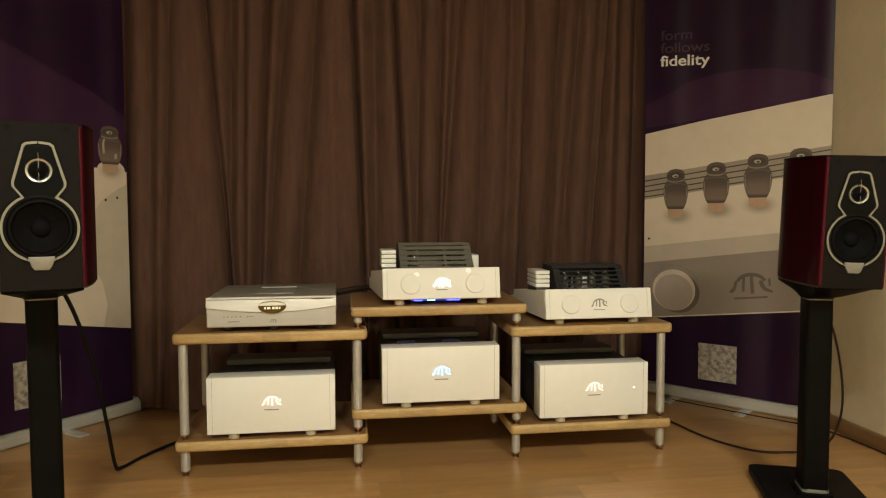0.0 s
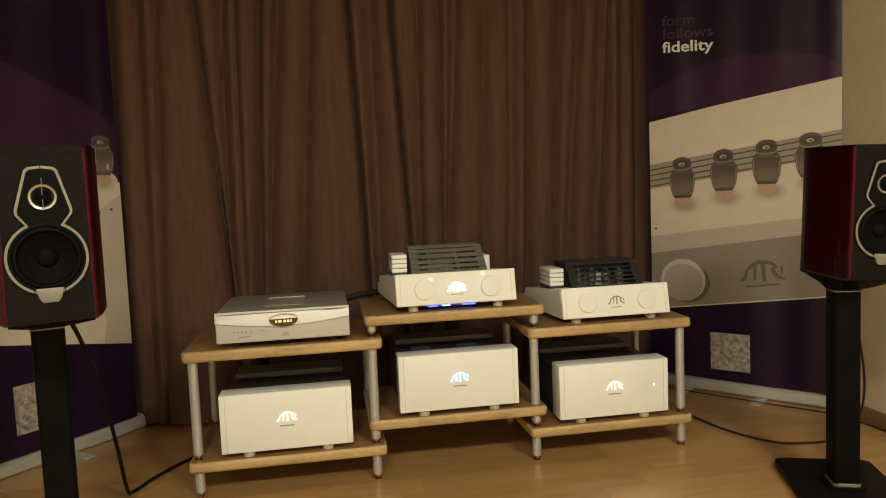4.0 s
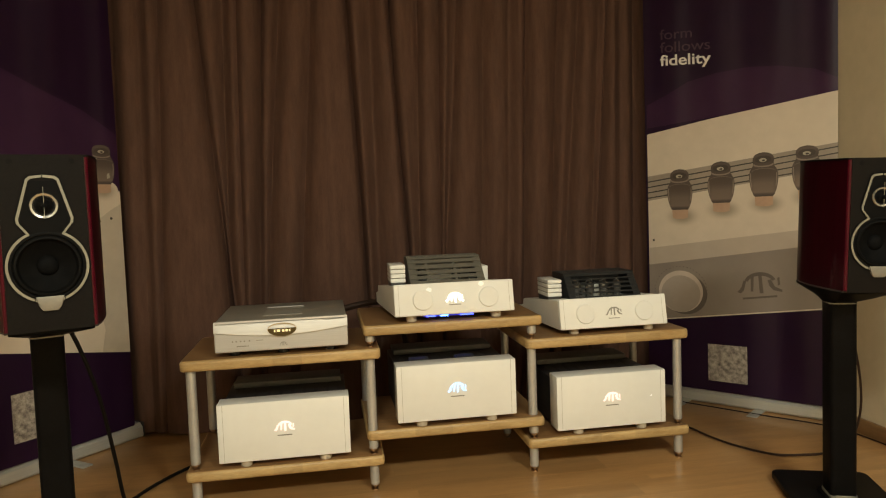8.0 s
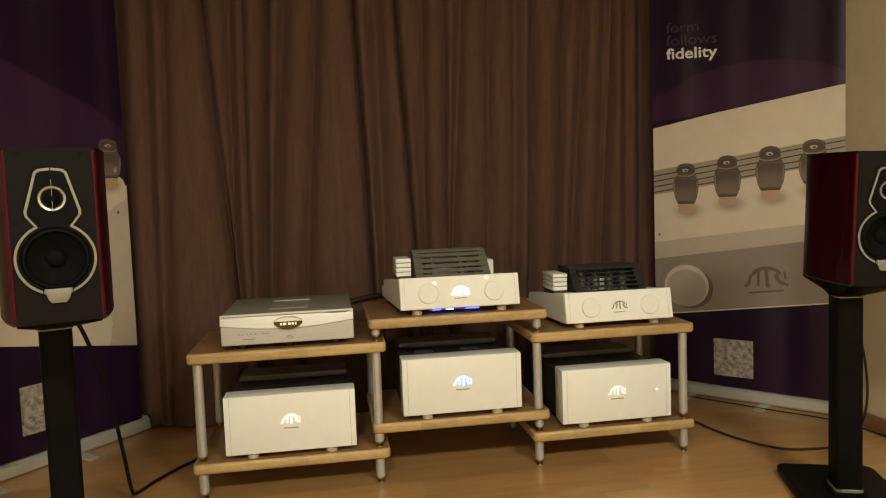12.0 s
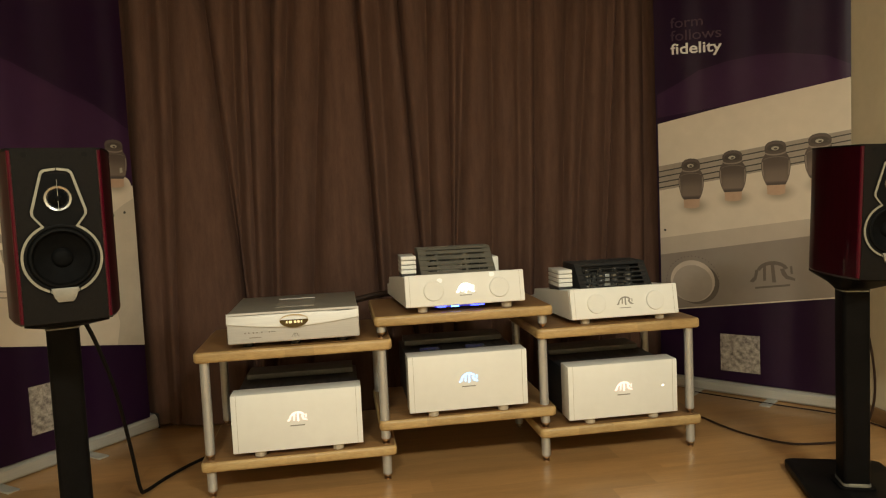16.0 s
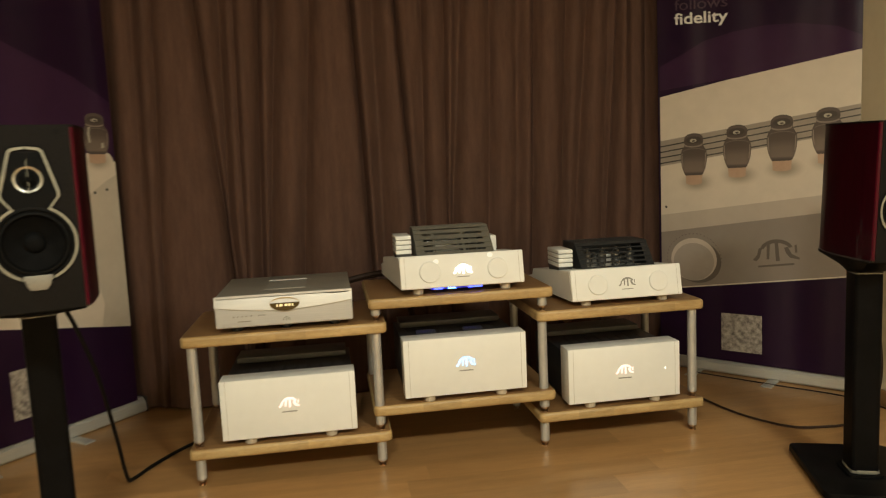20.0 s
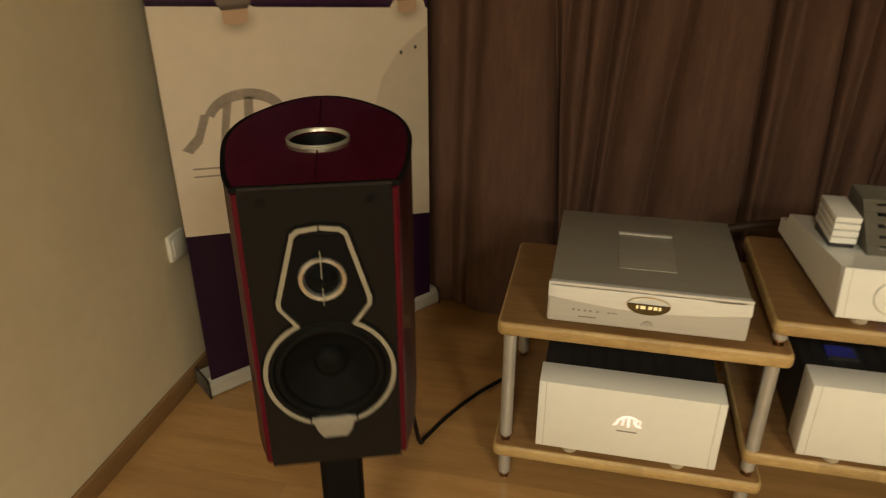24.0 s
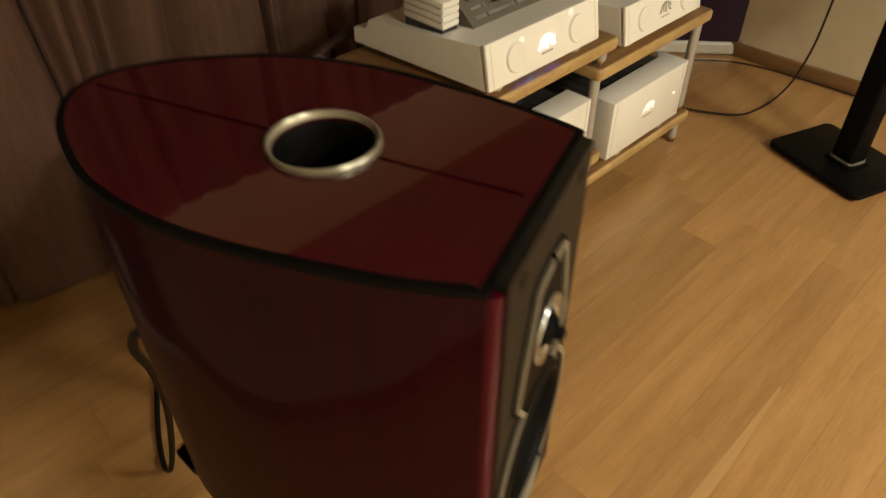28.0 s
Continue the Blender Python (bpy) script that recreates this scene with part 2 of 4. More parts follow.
M_CURVEP = grain(mat("shaded_grey_print", (0.16, 0.14, 0.1), 0.45), (0.45, 0.395, 0.32), (0.54, 0.475, 0.385), noise_scale=3)
M_GREY = grain(mat("grey_print", (0.27, 0.25, 0.205), 0.45), (0.235, 0.197, 0.17), (0.27, 0.23, 0.195), noise_scale=2)
M_KNOBP = grain(mat("light_knob_print", (0.36, 0.34, 0.28), 0.45), (0.50, 0.425, 0.36), (0.58, 0.495, 0.42), noise_scale=6)
M_KNOBF = grain(mat("knob_face_print", (0.36, 0.33, 0.26), 0.45), (0.34, 0.29, 0.25), (0.39, 0.335, 0.285), noise_scale=5)


def valve_print(m):
    """Printed shading of a glass valve, by height over the drawing."""
    n, l = m.node_tree.nodes, m.node_tree.links
    tc, sp, ramp = n.new("ShaderNodeTexCoord"), n.new("ShaderNodeSeparateXYZ"), n.new("ShaderNodeValToRGB")
    l.new(tc.outputs["Generated"], sp.inputs[0])
    l.new(sp.outputs[2], ramp.inputs[0])
    e = ramp.color_ramp.elements
    e[0].position, e[0].color = 0.0, (0.085, 0.066, 0.055, 1)
    e[1].position, e[1].color = 1.0, (0.085, 0.068, 0.057, 1)
    for p, c in ((0.04, (0.070, 0.055, 0.048)), (0.10, (0.180, 0.136, 0.112)), (0.30, (0.160, 0.120, 0.098)), (0.46, (0.100, 0.074, 0.060)), (0.60, (0.082, 0.062, 0.052)), (0.70, (0.095, 0.072, 0.060)), (0.80, (0.075, 0.056, 0.048)), (0.94, (0.11, 0.085, 0.073))):
        k = e.new(p)
        k.color = (*c, 1)
    mx, edge, ab = n.new("ShaderNodeMix"), n.new("ShaderNodeMapRange"), n.new("ShaderNodeMath")
    ab.operation = "ABSOLUTE"
    sub = n.new("ShaderNodeMath")
    sub.operation, sub.inputs[1].default_value = "SUBTRACT", 0.5
    l.new(sp.outputs[0], sub.inputs[0])
    l.new(sub.outputs[0], ab.inputs[0])
    edge.inputs[1].default_value, edge.inputs[2].default_value = 0.30, 0.5
    edge.inputs[3].default_value, edge.inputs[4].default_value = 0.0, 0.55
    l.new(ab.outputs[0], edge.inputs[0])
    mx.data_type = "RGBA"
    l.new(edge.outputs[0], mx.inputs[0])
    l.new(ramp.outputs[0], mx.inputs[6])
    mx.inputs[7].default_value = (0.088, 0.068, 0.058, 1)
    l.new(mx.outputs[2], n["Principled BSDF"].inputs["Base Color"])
    return m


def soft_print(m, inner, outer):
    """Printed spot that fades from its middle to the paper's colour."""
    n, l = m.node_tree.nodes, m.node_tree.links
    tc, mp, gr, ramp = n.new("ShaderNodeTexCoord"), n.new("ShaderNodeMapping"), n.new("ShaderNodeTexGradient"), n.new("ShaderNodeValToRGB")
    gr.gradient_type = "SPHERICAL"
    mp.inputs["Location"].default_value = (-1, 0, -1)
    mp.inputs["Scale"].default_value = (2, 0, 2)
    l.new(tc.outputs["Generated"], mp.inputs[0])
    l.new(mp.outputs[0], gr.inputs[0])
    l.new(gr.outputs[0], ramp.inputs[0])
    e = ramp.color_ramp.elements
    e[0].color, e[1].color, e[1].position = (*outer, 1), (*inner, 1), 0.8
    ramp.color_ramp.interpolation = "EASE"
    l.new(ramp.outputs[0], n["Principled BSDF"].inputs["Base Color"])
    return m


M_TUBEP = valve_print(mat("tube_glass_print", (0.1, 0.08, 0.065), 0.45))
M_GREYCORE = mat("grey_core", (0.34, 0.33, 0.30), 0.6)
M_SOFTP = soft_print(mat("soft_spot_print", (0.5, 0.45, 0.35), 0.45), (0.35, 0.29, 0.22), (0.635, 0.555, 0.455))
M_COVER = grain(mat("dim_grey_cover", (0.1, 0.1, 0.095), 0.5), (0.085, 0.083, 0.077), (0.12, 0.117, 0.11), noise_scale=12)
M_TUBEC = grain(mat("tube_core_print", (0.05, 0.04, 0.035), 0.45), (0.045, 0.036, 0.03), (0.075, 0.06, 0.05), noise_scale=30)
M_TUBEM = mat("tube_top_print", (0.062, 0.047, 0.040), 0.45)
M_TUBEM2 = mat("tube_shoulder_print", (0.15, 0.118, 0.100), 0.45)
M_TUBEW = mat("tube_edge_print", (0.24, 0.195, 0.165), 0.45)
M_TUBEHI = mat("tube_shine_print", (0.4, 0.37, 0.3), 0.45)
M_COPPERP = grain(mat("copper_print", (0.42, 0.26, 0.16), 0.45), (0.43, 0.28, 0.19), (0.50, 0.34, 0.235), noise_scale=9)
M_STRIPP = grain(mat("slot_print", (0.3, 0.27, 0.21), 0.45), (0.29, 0.245, 0.205), (0.35, 0.30, 0.25), noise_scale=5)
M_DARKP = mat("dark_print", (0.05, 0.045, 0.038), 0.45)
M_SHADEP = mat("taupe_print", (0.125, 0.100, 0.083), 0.45)
M_SOFTTAUPE = grain(mat("soft_taupe_print", (0.27, 0.225, 0.185), 0.45), (0.23, 0.19, 0.155), (0.34, 0.29, 0.24), noise_scale=9)
M_WHITEP = mat("white_print", (0.75, 0.74, 0.70), 0.45)
M_FAINTP = mat("faint_plum_print", (0.062, 0.036, 0.056), 0.45)
M_PATCH = grain(mat("speckled_patch_print", (0.36, 0.34, 0.31), 0.5), (0.10, 0.085, 0.078), (0.54, 0.49, 0.43), noise_scale=46, detail=2)
M_ALU = grain(mat("banner_aluminium", (0.55, 0.55, 0.52), 0.42, metal=0.5), (0.5, 0.5, 0.47), (0.58, 0.58, 0.55), (1, 1, 30), 5)
M_PLASTIC = mat("white_plastic", (0.7, 0.68, 0.6), 0.4)
M_FOOT = mat("beige_foot_plastic", (0.44, 0.38, 0.29), 0.45)
M_WARMLOGO = mat("lit_warm_logo", (0.5, 0.44, 0.42), 0.4, emit=(1.0, 0.66, 0.56), power=1.4)
M_COOLLOGO = mat("lit_cool_logo", (0.45, 0.45, 0.45), 0.4, emit=(0.20, 0.55, 1.0), power=2.3)
M_BRIGHTLOGO = mat("lit_bright_logo", (0.8, 0.8, 0.8), 0.4, emit=(1.0, 0.95, 0.82), power=6.0)
M_SPOT = mat("soft_indicator", (0.8, 0.8, 0.75), 0.5, emit=(1.0, 0.97, 0.85), power=0.32)
M_GREYLOGO = mat("grey_logo", (0.26, 0.255, 0.225), 0.45)
M_BLUEDIM = mat("dim_blue_glow", (0.02, 0.02, 0.2), 0.4, emit=(0.02, 0.035, 0.6), power=0.6)
M_BLUEVENT = mat("deep_blue_led", (0.02, 0.02, 0.3), 0.4, emit=(0.01, 0.03, 1.0), power=2.6)
M_CYAN = mat("pale_blue_led", (0.1, 0.2, 0.5), 0.4, emit=(0.10, 0.30, 1.0), power=9.0)
M_BLUE = mat("blue_led", (0.05, 0.05, 0.5), 0.4, emit=(0.05, 0.08, 1.0), power=6.0)
M_AMBER = mat("amber_digits", (0.5, 0.4, 0.1), 0.4, emit=(1.0, 0.82, 0.48), power=0.75)
M_DISPLAY = mat("dark_amber_display", (0.035, 0.024, 0.008), 0.25, emit=(0.8, 0.42, 0.05), power=0.04)
M_GOLD = mat("gold_rim", (0.5, 0.37, 0.15), 0.35, metal=0.25)
M_GLASSY = mat("tube_glass", (0.05, 0.047, 0.042), 0.1, coat=1.0)
M_LENS = mat("lamp_diffuser", (0.9, 0.9, 0.85), 0.5, emit=(1.0, 0.86, 0.62), power=3.0)


# ---- builders ----
def mesh_of(name, bm, material, smooth=30):
    me = bpy.data.meshes.new(name)
    bmesh.ops.recalc_face_normals(bm, faces=bm.faces)
    for f in bm.faces:
        f.smooth = True
    for e in bm.edges:
        e.smooth = len(e.link_faces) == 2 and e.calc_face_angle(3.2) < radians(smooth)
    bm.to_mesh(me)
    bm.free()
    for m in material if isinstance(material, (list, tuple)) else [material]:
        me.materials.append(m)
    return me


def part(name, bm, material, parent=None, label="", m=None):
    ob = new(name, mesh_of(name, bm, material))
    ob.parent = parent
    if m is not None:
        ob.matrix_basis = m
    if label:
        ob["label"] = label
    return ob


def thing(name, label, category, m=None, group="", kind=""):
    ob = new(name)
    ob.empty_display_size = 0.05
    if m is not None:
        ob.matrix_basis = m
    return tagged(ob, label, category, group, kind)


def box(x0, x1, y0, y1, z0, z1, bevel=0.0, seg=2, bm=None):
    out = bmesh.new()
    bmesh.ops.create_cube(out, size=1.0, matrix=Matrix.Translation(((x0 + x1) / 2, (y0 + y1) / 2, (z0 + z1) / 2)) @ Matrix.Diagonal((x1 - x0, y1 - y0, z1 - z0, 1)))
    if bevel:
        bmesh.ops.bevel(out, geom=out.edges[:], offset=bevel, segments=seg, affect="EDGES", profile=0.5)
    return join(bm, out)


def join(bm, other):
    if bm is None:
        return other
    tmp = bpy.data.meshes.new("tmp")
    other.to_mesh(tmp)
    other.free()
    bm.from_mesh(tmp)
    bpy.data.meshes.remove(tmp)
    return bm


def lathe(profile, n=32, close=True, bm=None, m=None):
    """A turned form: radius, height pairs, about z."""
    out = bmesh.new()
    rings = []
    for r, z in profile:
        if r < 1e-6:
            rings.append([out.verts.new((0, 0, z))])
        else:
            rings.append([out.verts.new((r * math.cos(2 * math.pi * i / n), r * math.sin(2 * math.pi * i / n), z)) for i in range(n)])
    for a, b in zip(rings, rings[1:]):
        for i in range(n):
            j = (i + 1) % n
            if len(a) == 1 and len(b) > 1:
                out.faces.new((a[0], b[i], b[j]))
            elif len(b) == 1 and len(a) > 1:
                out.faces.new((a[i], a[j], b[0]))
            elif len(a) > 1:
                out.faces.new((a[i], a[j], b[j], b[i]))
    if close:
        for ring in (rings[0], rings[-1]):
            if len(ring) > 2:
                out.faces.new(ring)
    if m is not None:
        out.transform(m)
    return join(bm, out)


def prism(outline, z0, z1, bevel=0.0, bm=None, m=None, seg=2):
    """An outline in x, y pushed up from z0 to z1."""
    out = bmesh.new()
    low = [out.verts.new((x, y, z0)) for x, y in outline]
    high = [out.verts.new((x, y, z1)) for x, y in outline]
    n = len(outline)
    out.faces.new(low[::-1])
    top = out.faces.new(high)
    for i in range(n):
        j = (i + 1) % n
        out.faces.new((low[i], low[j], high[j], high[i]))
    if bevel:
        bmesh.ops.recalc_face_normals(out, faces=out.faces)
        bmesh.ops.bevel(out, geom=list(top.edges), offset=bevel, segments=seg, affect="EDGES", profile=0.5)
    if m is not None:
        out.transform(m)
    return join(bm, out)


def band(outer, inner, z0, z1, closed=True, m=None):
    """A ribbon between two outlines, of even thickness."""
    out = bmesh.new()
    n = len(outer)
    rows = [[out.verts.new((x, y, z)) for x, y in line] for line, z in ((outer, z0), (outer, z1), (inner, z1), (inner, z0))]
    for k in range(4):
        a, b = rows[k], rows[(k + 1) % 4]
        for i in range(n if closed else n - 1):
            j = (i + 1) % n
            out.faces.new((a[i], a[j], b[j], b[i]))
    if not closed:
        out.faces.new([r[0] for r in rows])
        out.faces.new([r[-1] for r in rows][::-1])
    if m is not None:
        out.transform(m)
    return out


def smooth_line(points, steps=8):
    pts = [Vector(p) for p in points]
    out = []
    for i in range(len(pts) - 1):
        p0, p1, p2, p3 = pts[max(i - 1, 0)], pts[i], pts[i + 1], pts[min(i + 2, len(pts) - 1)]
        for s in range(steps):
            u = s / steps
            out.append(0.5 * ((2 * p1) + (p2 - p0) * u + (2 * p0 - 5 * p1 + 4 * p2 - p3) * u * u + (3 * p1 - p0 - 3 * p2 + p3) * u ** 3))
    return out + [pts[-1]]


def tube(points, r, n=8, steps=8):
    line = smooth_line(points, steps)
    bm = bmesh.new()
    rings = []
    side = Vector((0.3, 0.5, 0.8)).normalized()
    for i, p in enumerate(line):
        d = (line[min(i + 1, len(line) - 1)] - line[max(i - 1, 0)]).normalized()
        a = d.cross(side).normalized()
        side = a.cross(d).normalized()
        rings.append([bm.verts.new(p + r * (math.cos(2 * math.pi * k / n) * a + math.sin(2 * math.pi * k / n) * side)) for k in range(n)])
    for a, b in zip(rings, rings[1:]):
        for k in range(n):
            bm.faces.new((a[k], a[(k + 1) % n], b[(k + 1) % n], b[k]))
    bm.faces.new(rings[0][::-1])
    bm.faces.new(rings[-1])
    return bm


def arc(cx, cy, r, a0, a1, n=24, ry=None):
    return [(cx + r * math.cos(radians(a0 + (a1 - a0) * i / n)), cy + (ry or r) * math.sin(radians(a0 + (a1 - a0) * i / n))) for i in range(n + 1)]


UPRIGHT = pose(0, 0, 0, 90)  # turns x, y outlines into x, z with the thickness towards -y


def emblem(w, z0=0.0, z1=0.001, m=None):
    """A plain abstract mark, w wide: a broad arch on three stems with swept feet."""
    bm = band(arc(0.02 * w, 0.0, w * 0.36, 165, 15, 18, w * 0.25), arc(0.02 * w, -0.01 * w, w * 0.285, 165, 15, 18, w * 0.175), z0, z1, closed=False)
    for outline in ([(-0.52, -0.20), (-0.44, -0.235), (-0.36, -0.16), (-0.29, 0.06), (-0.36, 0.07), (-0.41, -0.09)],
                    [(-0.21, -0.20), (-0.15, -0.20), (-0.11, 0.15), (-0.18, 0.15)],
                    [(-0.01, -0.25), (0.075, -0.25), (0.07, 0.185), (-0.005, 0.185)],
                    [(0.19, 0.05), (0.27, 0.07), (0.34, -0.10), (0.50, -0.185), (0.49, -0.235), (0.30, -0.185), (0.22, -0.08)],
                    [(0.41, -0.08), (0.46, -0.07), (0.46, 0.11), (0.41, 0.10)]):
        prism([(x * w, y * w) for x, y in outline], z0, z1, bm=bm)
    if m is not None:
        bm.transform(m)
    return bm


def lettering(text, size, bold=0.0):
    cu = bpy.data.curves.new("words", "FONT")
    cu.body, cu.size, cu.offset, cu.extrude = text, size, bold, 0.0004
    ob = bpy.data.objects.new("words", cu)
    scene.collection.objects.link(ob)
    me = bpy.data.meshes.new_from_object(ob)
    bpy.data.objects.remove(ob)
    bm = bmesh.new()
    bm.from_mesh(me)
    bpy.data.meshes.remove(me)
    return bm


# ---- room ----
XL, XR, YB, YF = -1.685, 1.857, 1.02, -4.6


def wall(name, label, x0, x1, y0, y1, z0=0.0, z1=CEILING, material=None):
    ob = new(name, mesh_of(name, box(x0, x1, y0, y1, z0, z1), material or M_WALL))
    return tagged(ob, label, "wall", kind="structure")


wall("wall_left", "plain cream-painted side wall beside the banner", XL - 0.12, XL, YF, YB)
wall("wall_right", "plain cream-painted side wall with wooden skirting", XR, XR + 0.12, YF, YB)
wall("wall_back", "cream wall hidden behind the brown curtain", XL - 0.12, XR + 0.12, YB, YB + 0.12)
wall("wall_front", "plain cream wall closing the far end of the room", XL - 0.12, XR + 0.12, YF - 0.12, YF)
tagged(new("ceiling", mesh_of("ceiling", box(XL - 0.12, XR + 0.12, YF - 0.12, YB + 0.12, CEILING, CEILING + 0.1), M_CEIL)), "plain ceiling, coloured darker than the walls", "ceiling", kind="structure")
floor = tagged(new("floor", mesh_of("floor", box(XL - 0.12, XR + 0.12, YF - 0.12, YB + 0.12, -0.06, -0.004), M_SUB)), "oak strip floor with satin varnish", "floor", kind="structure")
for nm, xa, xb in (("baseboard_left", XL, XL + 0.014), ("baseboard_right", XR - 0.014, XR)):
    bm = box(xa, xb, YF, YB, 0.0, 0.062, 0.004)
    tagged(new(nm, mesh_of(nm, bm, M_SKIRT)), "low brown wooden skirting board", "skirting", kind="structure")

# light panels in the ceiling
panel_light = None
for lx, ly, watts in PANELS:
    if panel_light is None:
        panel_light = thing("ceiling_light", "square white ceiling light panel, switched on", "lamp", pose(lx, ly, CEILING), "ceiling lights")
        part("frame", band([(-0.3, -0.3), (0.3, -0.3), (0.3, 0.3), (-0.3, 0.3)], [(-0.27, -0.27), (0.27, -0.27), (0.27, 0.27), (-0.27, 0.27)], -0.018, 0.0), M_PLASTIC, panel_light)
        part("diffuser", box(-0.27, 0.27, -0.27, 0.27, -0.012, -0.006), M_LENS, panel_light, "glowing warm diffuser")
    else:
        copy_thing(panel_light, pose(lx, ly, CEILING))

# switch on the left wall
socket = thing("wall_switch", "white plastic switch box on the cream wall", "switch", pose(XL, 0.235, 0.47, 0, 0, 90))
part("cover_plate", box(-0.04, 0.04, -0.014, 0.0, -0.04, 0.04, 0.004), M_PLASTIC, socket)
part("rocker", box(-0.027, 0.027, -0.0165, -0.013, -0.027, 0.027, 0.001), M_PLASTIC, socket)


# ---- curtain ----
# valleys between the folds: place at 1 m height, slant, depth, half width
FOLDS_A = [(-1.31, 0.0, 0.04, 0.03), (-1.20, 0.01, 0.05, 0.03), (-1.08, 0.009, 0.03, 0.03), (-0.979, 0.013, 0.045, 0.035), (-0.902, 0.03, 0.03, 0.022), (-0.668, -0.06, 0.05, 0.016),
           (-0.632, 0.03, 0.055, 0.032), (-0.564, 0.024, 0.022, 0.02), (-0.489, 0.053, 0.055, 0.015), (-0.438, 0.078, 0.055, 0.034), (-0.293, 0.069, 0.04, 0.030), (-0.048, -0.026, 0.05, 0.013), (0.027, 0.004, 0.04, 0.026), (0.158, -0.045, 0.05, 0.014)]
FOLDS_B = [(0.150, -0.045, 0.06, 0.02), (0.228, 0.019, 0.032, 0.020), (0.324, 0.017, 0.028, 0.016), (0.368, 0.06, 0.03, 0.022), (0.518, 0.033, 0.038, 0.030), (0.641, 0.038, 0.035, 0.026), (0.721, 0.042, 0.036, 0.024),
           (0.868, 0.054, 0.045, 0.034), (0.949, 0.075, 0.04, 0.026), (1.059, 0.05, 0.03, 0.022), (1.101, 0.063, 0.05, 0.026), (1.209, 0.032, 0.03, 0.03), (1.304, 0.023, 0.04, 0.03), (1.42, 0.0, 0.04, 0.03)]


def curtain(name, folds, seed, front, label):
    """A hanging cloth, with flat or gently bowed stretches between narrow valleys that lean a little."""
    rng = random.Random(seed)
    nz, per = 30, 18
    bows = [rng.uniform(0.25, 1.0) for _ in folds]
    tilts = [rng.uniform(-0.011, 0.011) for _ in folds]
    steps = [0.5 - 0.5 * math.cos(math.pi * i / per) for i in range(per)]
    verts, faces = [], []
    for side in (0, 0.004):
        for iz in range(nz + 1):
            h = iz / nz
            z = 0.012 + h * 2.128
            xs = []
            for x, slant, depth, half in folds:
                x += slant * (z - 1.0) + 0.004 * math.sin(2.3 * z + 9 * x)
                xs.append(max(x, xs[-1] + 0.014) if xs else x)
            soft = max(0.35, min(1.0, (2.16 - z) / 0.16))
            for k in range(len(folds) - 1):
                w = xs[k + 1] - xs[k]
                for u in steps + ([1.0] if k == len(folds) - 2 else []):
                    x = xs[k] + u * w
                    y = front
                    for q, dist in ((folds[k], u * w), (folds[k + 1], (1 - u) * w)):
                        y += q[2] * math.exp(-(dist / q[3]) ** 1.5) * soft
                    y -= (0.10 * w * bows[k] * math.sin(math.pi * u) - tilts[k] * math.sin(2 * math.pi * u)) * soft
                    y += 0.005 * math.sin(2.2 * z + 3 * x) + 0.0012 * math.sin(70 * x + 4 * z + seed) * math.sin(23 * x - 2 * z)
                    y += 0.085 * max(0.0, min(1.0, (x - 1.16) / 0.14)) + 0.06 * max(0.0, min(1.0, (-0.98 - x) / 0.12))
                    verts.append((x, y + side, z))
    n, tot = per * (len(folds) - 1) + 1, (nz + 1) * (per * (len(folds) - 1) + 1)
    for iz in range(nz):
        for i in range(n - 1):
            a = iz * n + i
            faces.append((a, a + 1, a + n + 1, a + n))
            faces.append((tot + a + n, tot + a + n + 1, tot + a + 1, tot + a))
    me = bpy.data.meshes.new(name)
    me.from_pydata(verts, [], faces)
    for p in me.polygons:
        p.use_smooth = True
    me.materials.append(M_CURTAIN)
    return tagged(new(name, me), label, "curtain", "curtains on the back wall")


rail = thing("curtain_rail", "slim white curtain rail above the brown curtain", "curtain rail", pose(0, 0, 0))
part("rail", box(-1.36, 1.50, 0.855, 0.885, 2.142, 2.165, 0.003), M_PLASTIC, rail)
for bx in (-1.2, -0.3, 0.6, 1.4):
    part("bracket", box(bx - 0.012, bx + 0.012, 0.885, YB, 2.147, 2.160, 0.002), M_PLASTIC, rail)
curtain("curtain", FOLDS_A, 3, 0.822, "floor-length dark brown pleated curtain panel, drawn shut")
curtain("curtain", FOLDS_B, 8, 0.834, "floor-length dark brown pleated curtain panel, drawn shut")


# ---- roll-up banners ----
def sheet(u0, u1, z0, z1, lift=0.0, thick=0.0006):
    return box(u0, u1, -lift - thick, -lift, z0, z1)


def art(outline, lift, thick=0.0004):
    return prism(outline, lift, lift + thick, m=UPRIGHT)


def banner(name, label, m, width):
    t = thing(name, label, "banner", m, "roll-up banners")
    base = part("base_housing", prism([(-0.045, 0.004), (-0.05, 0.012), (-0.046, 0.046), (-0.03, 0.064), (0.03, 0.064), (0.046, 0.046), (0.05, 0.012), (0.045, 0.004)], -0.012, width + 0.012, 0.0, m=Matrix(((0, 0, 1, 0), (1, 0, 0, 0.045), (0, 1, 0, 0), (0, 0, 0, 1)))), M_ALU, t, "brushed aluminium cassette")
    for u in (-0.012, width + 0.008):
        part("end_cap", box(u, u + 0.004, -0.008, 0.098, 0.002, 0.068, 0.001), M_BLACK, base)
    for u in (width * 0.22, width * 0.62):
        part("foot", box(u - 0.022, u + 0.022, -0.11, 0.16, 0.0, 0.006, 0.002), M_ALU, base)
    part("support_pole", lathe([(0.009, 0.06), (0.009, 2.06)], 12, m=pose(width / 2, 0.06, 0)), M_ALU, t)
    part("top_rail", box(-0.004, width + 0.004, -0.008, 0.012, 2.04, 2.07, 0.004), M_ALU, t)
    return t


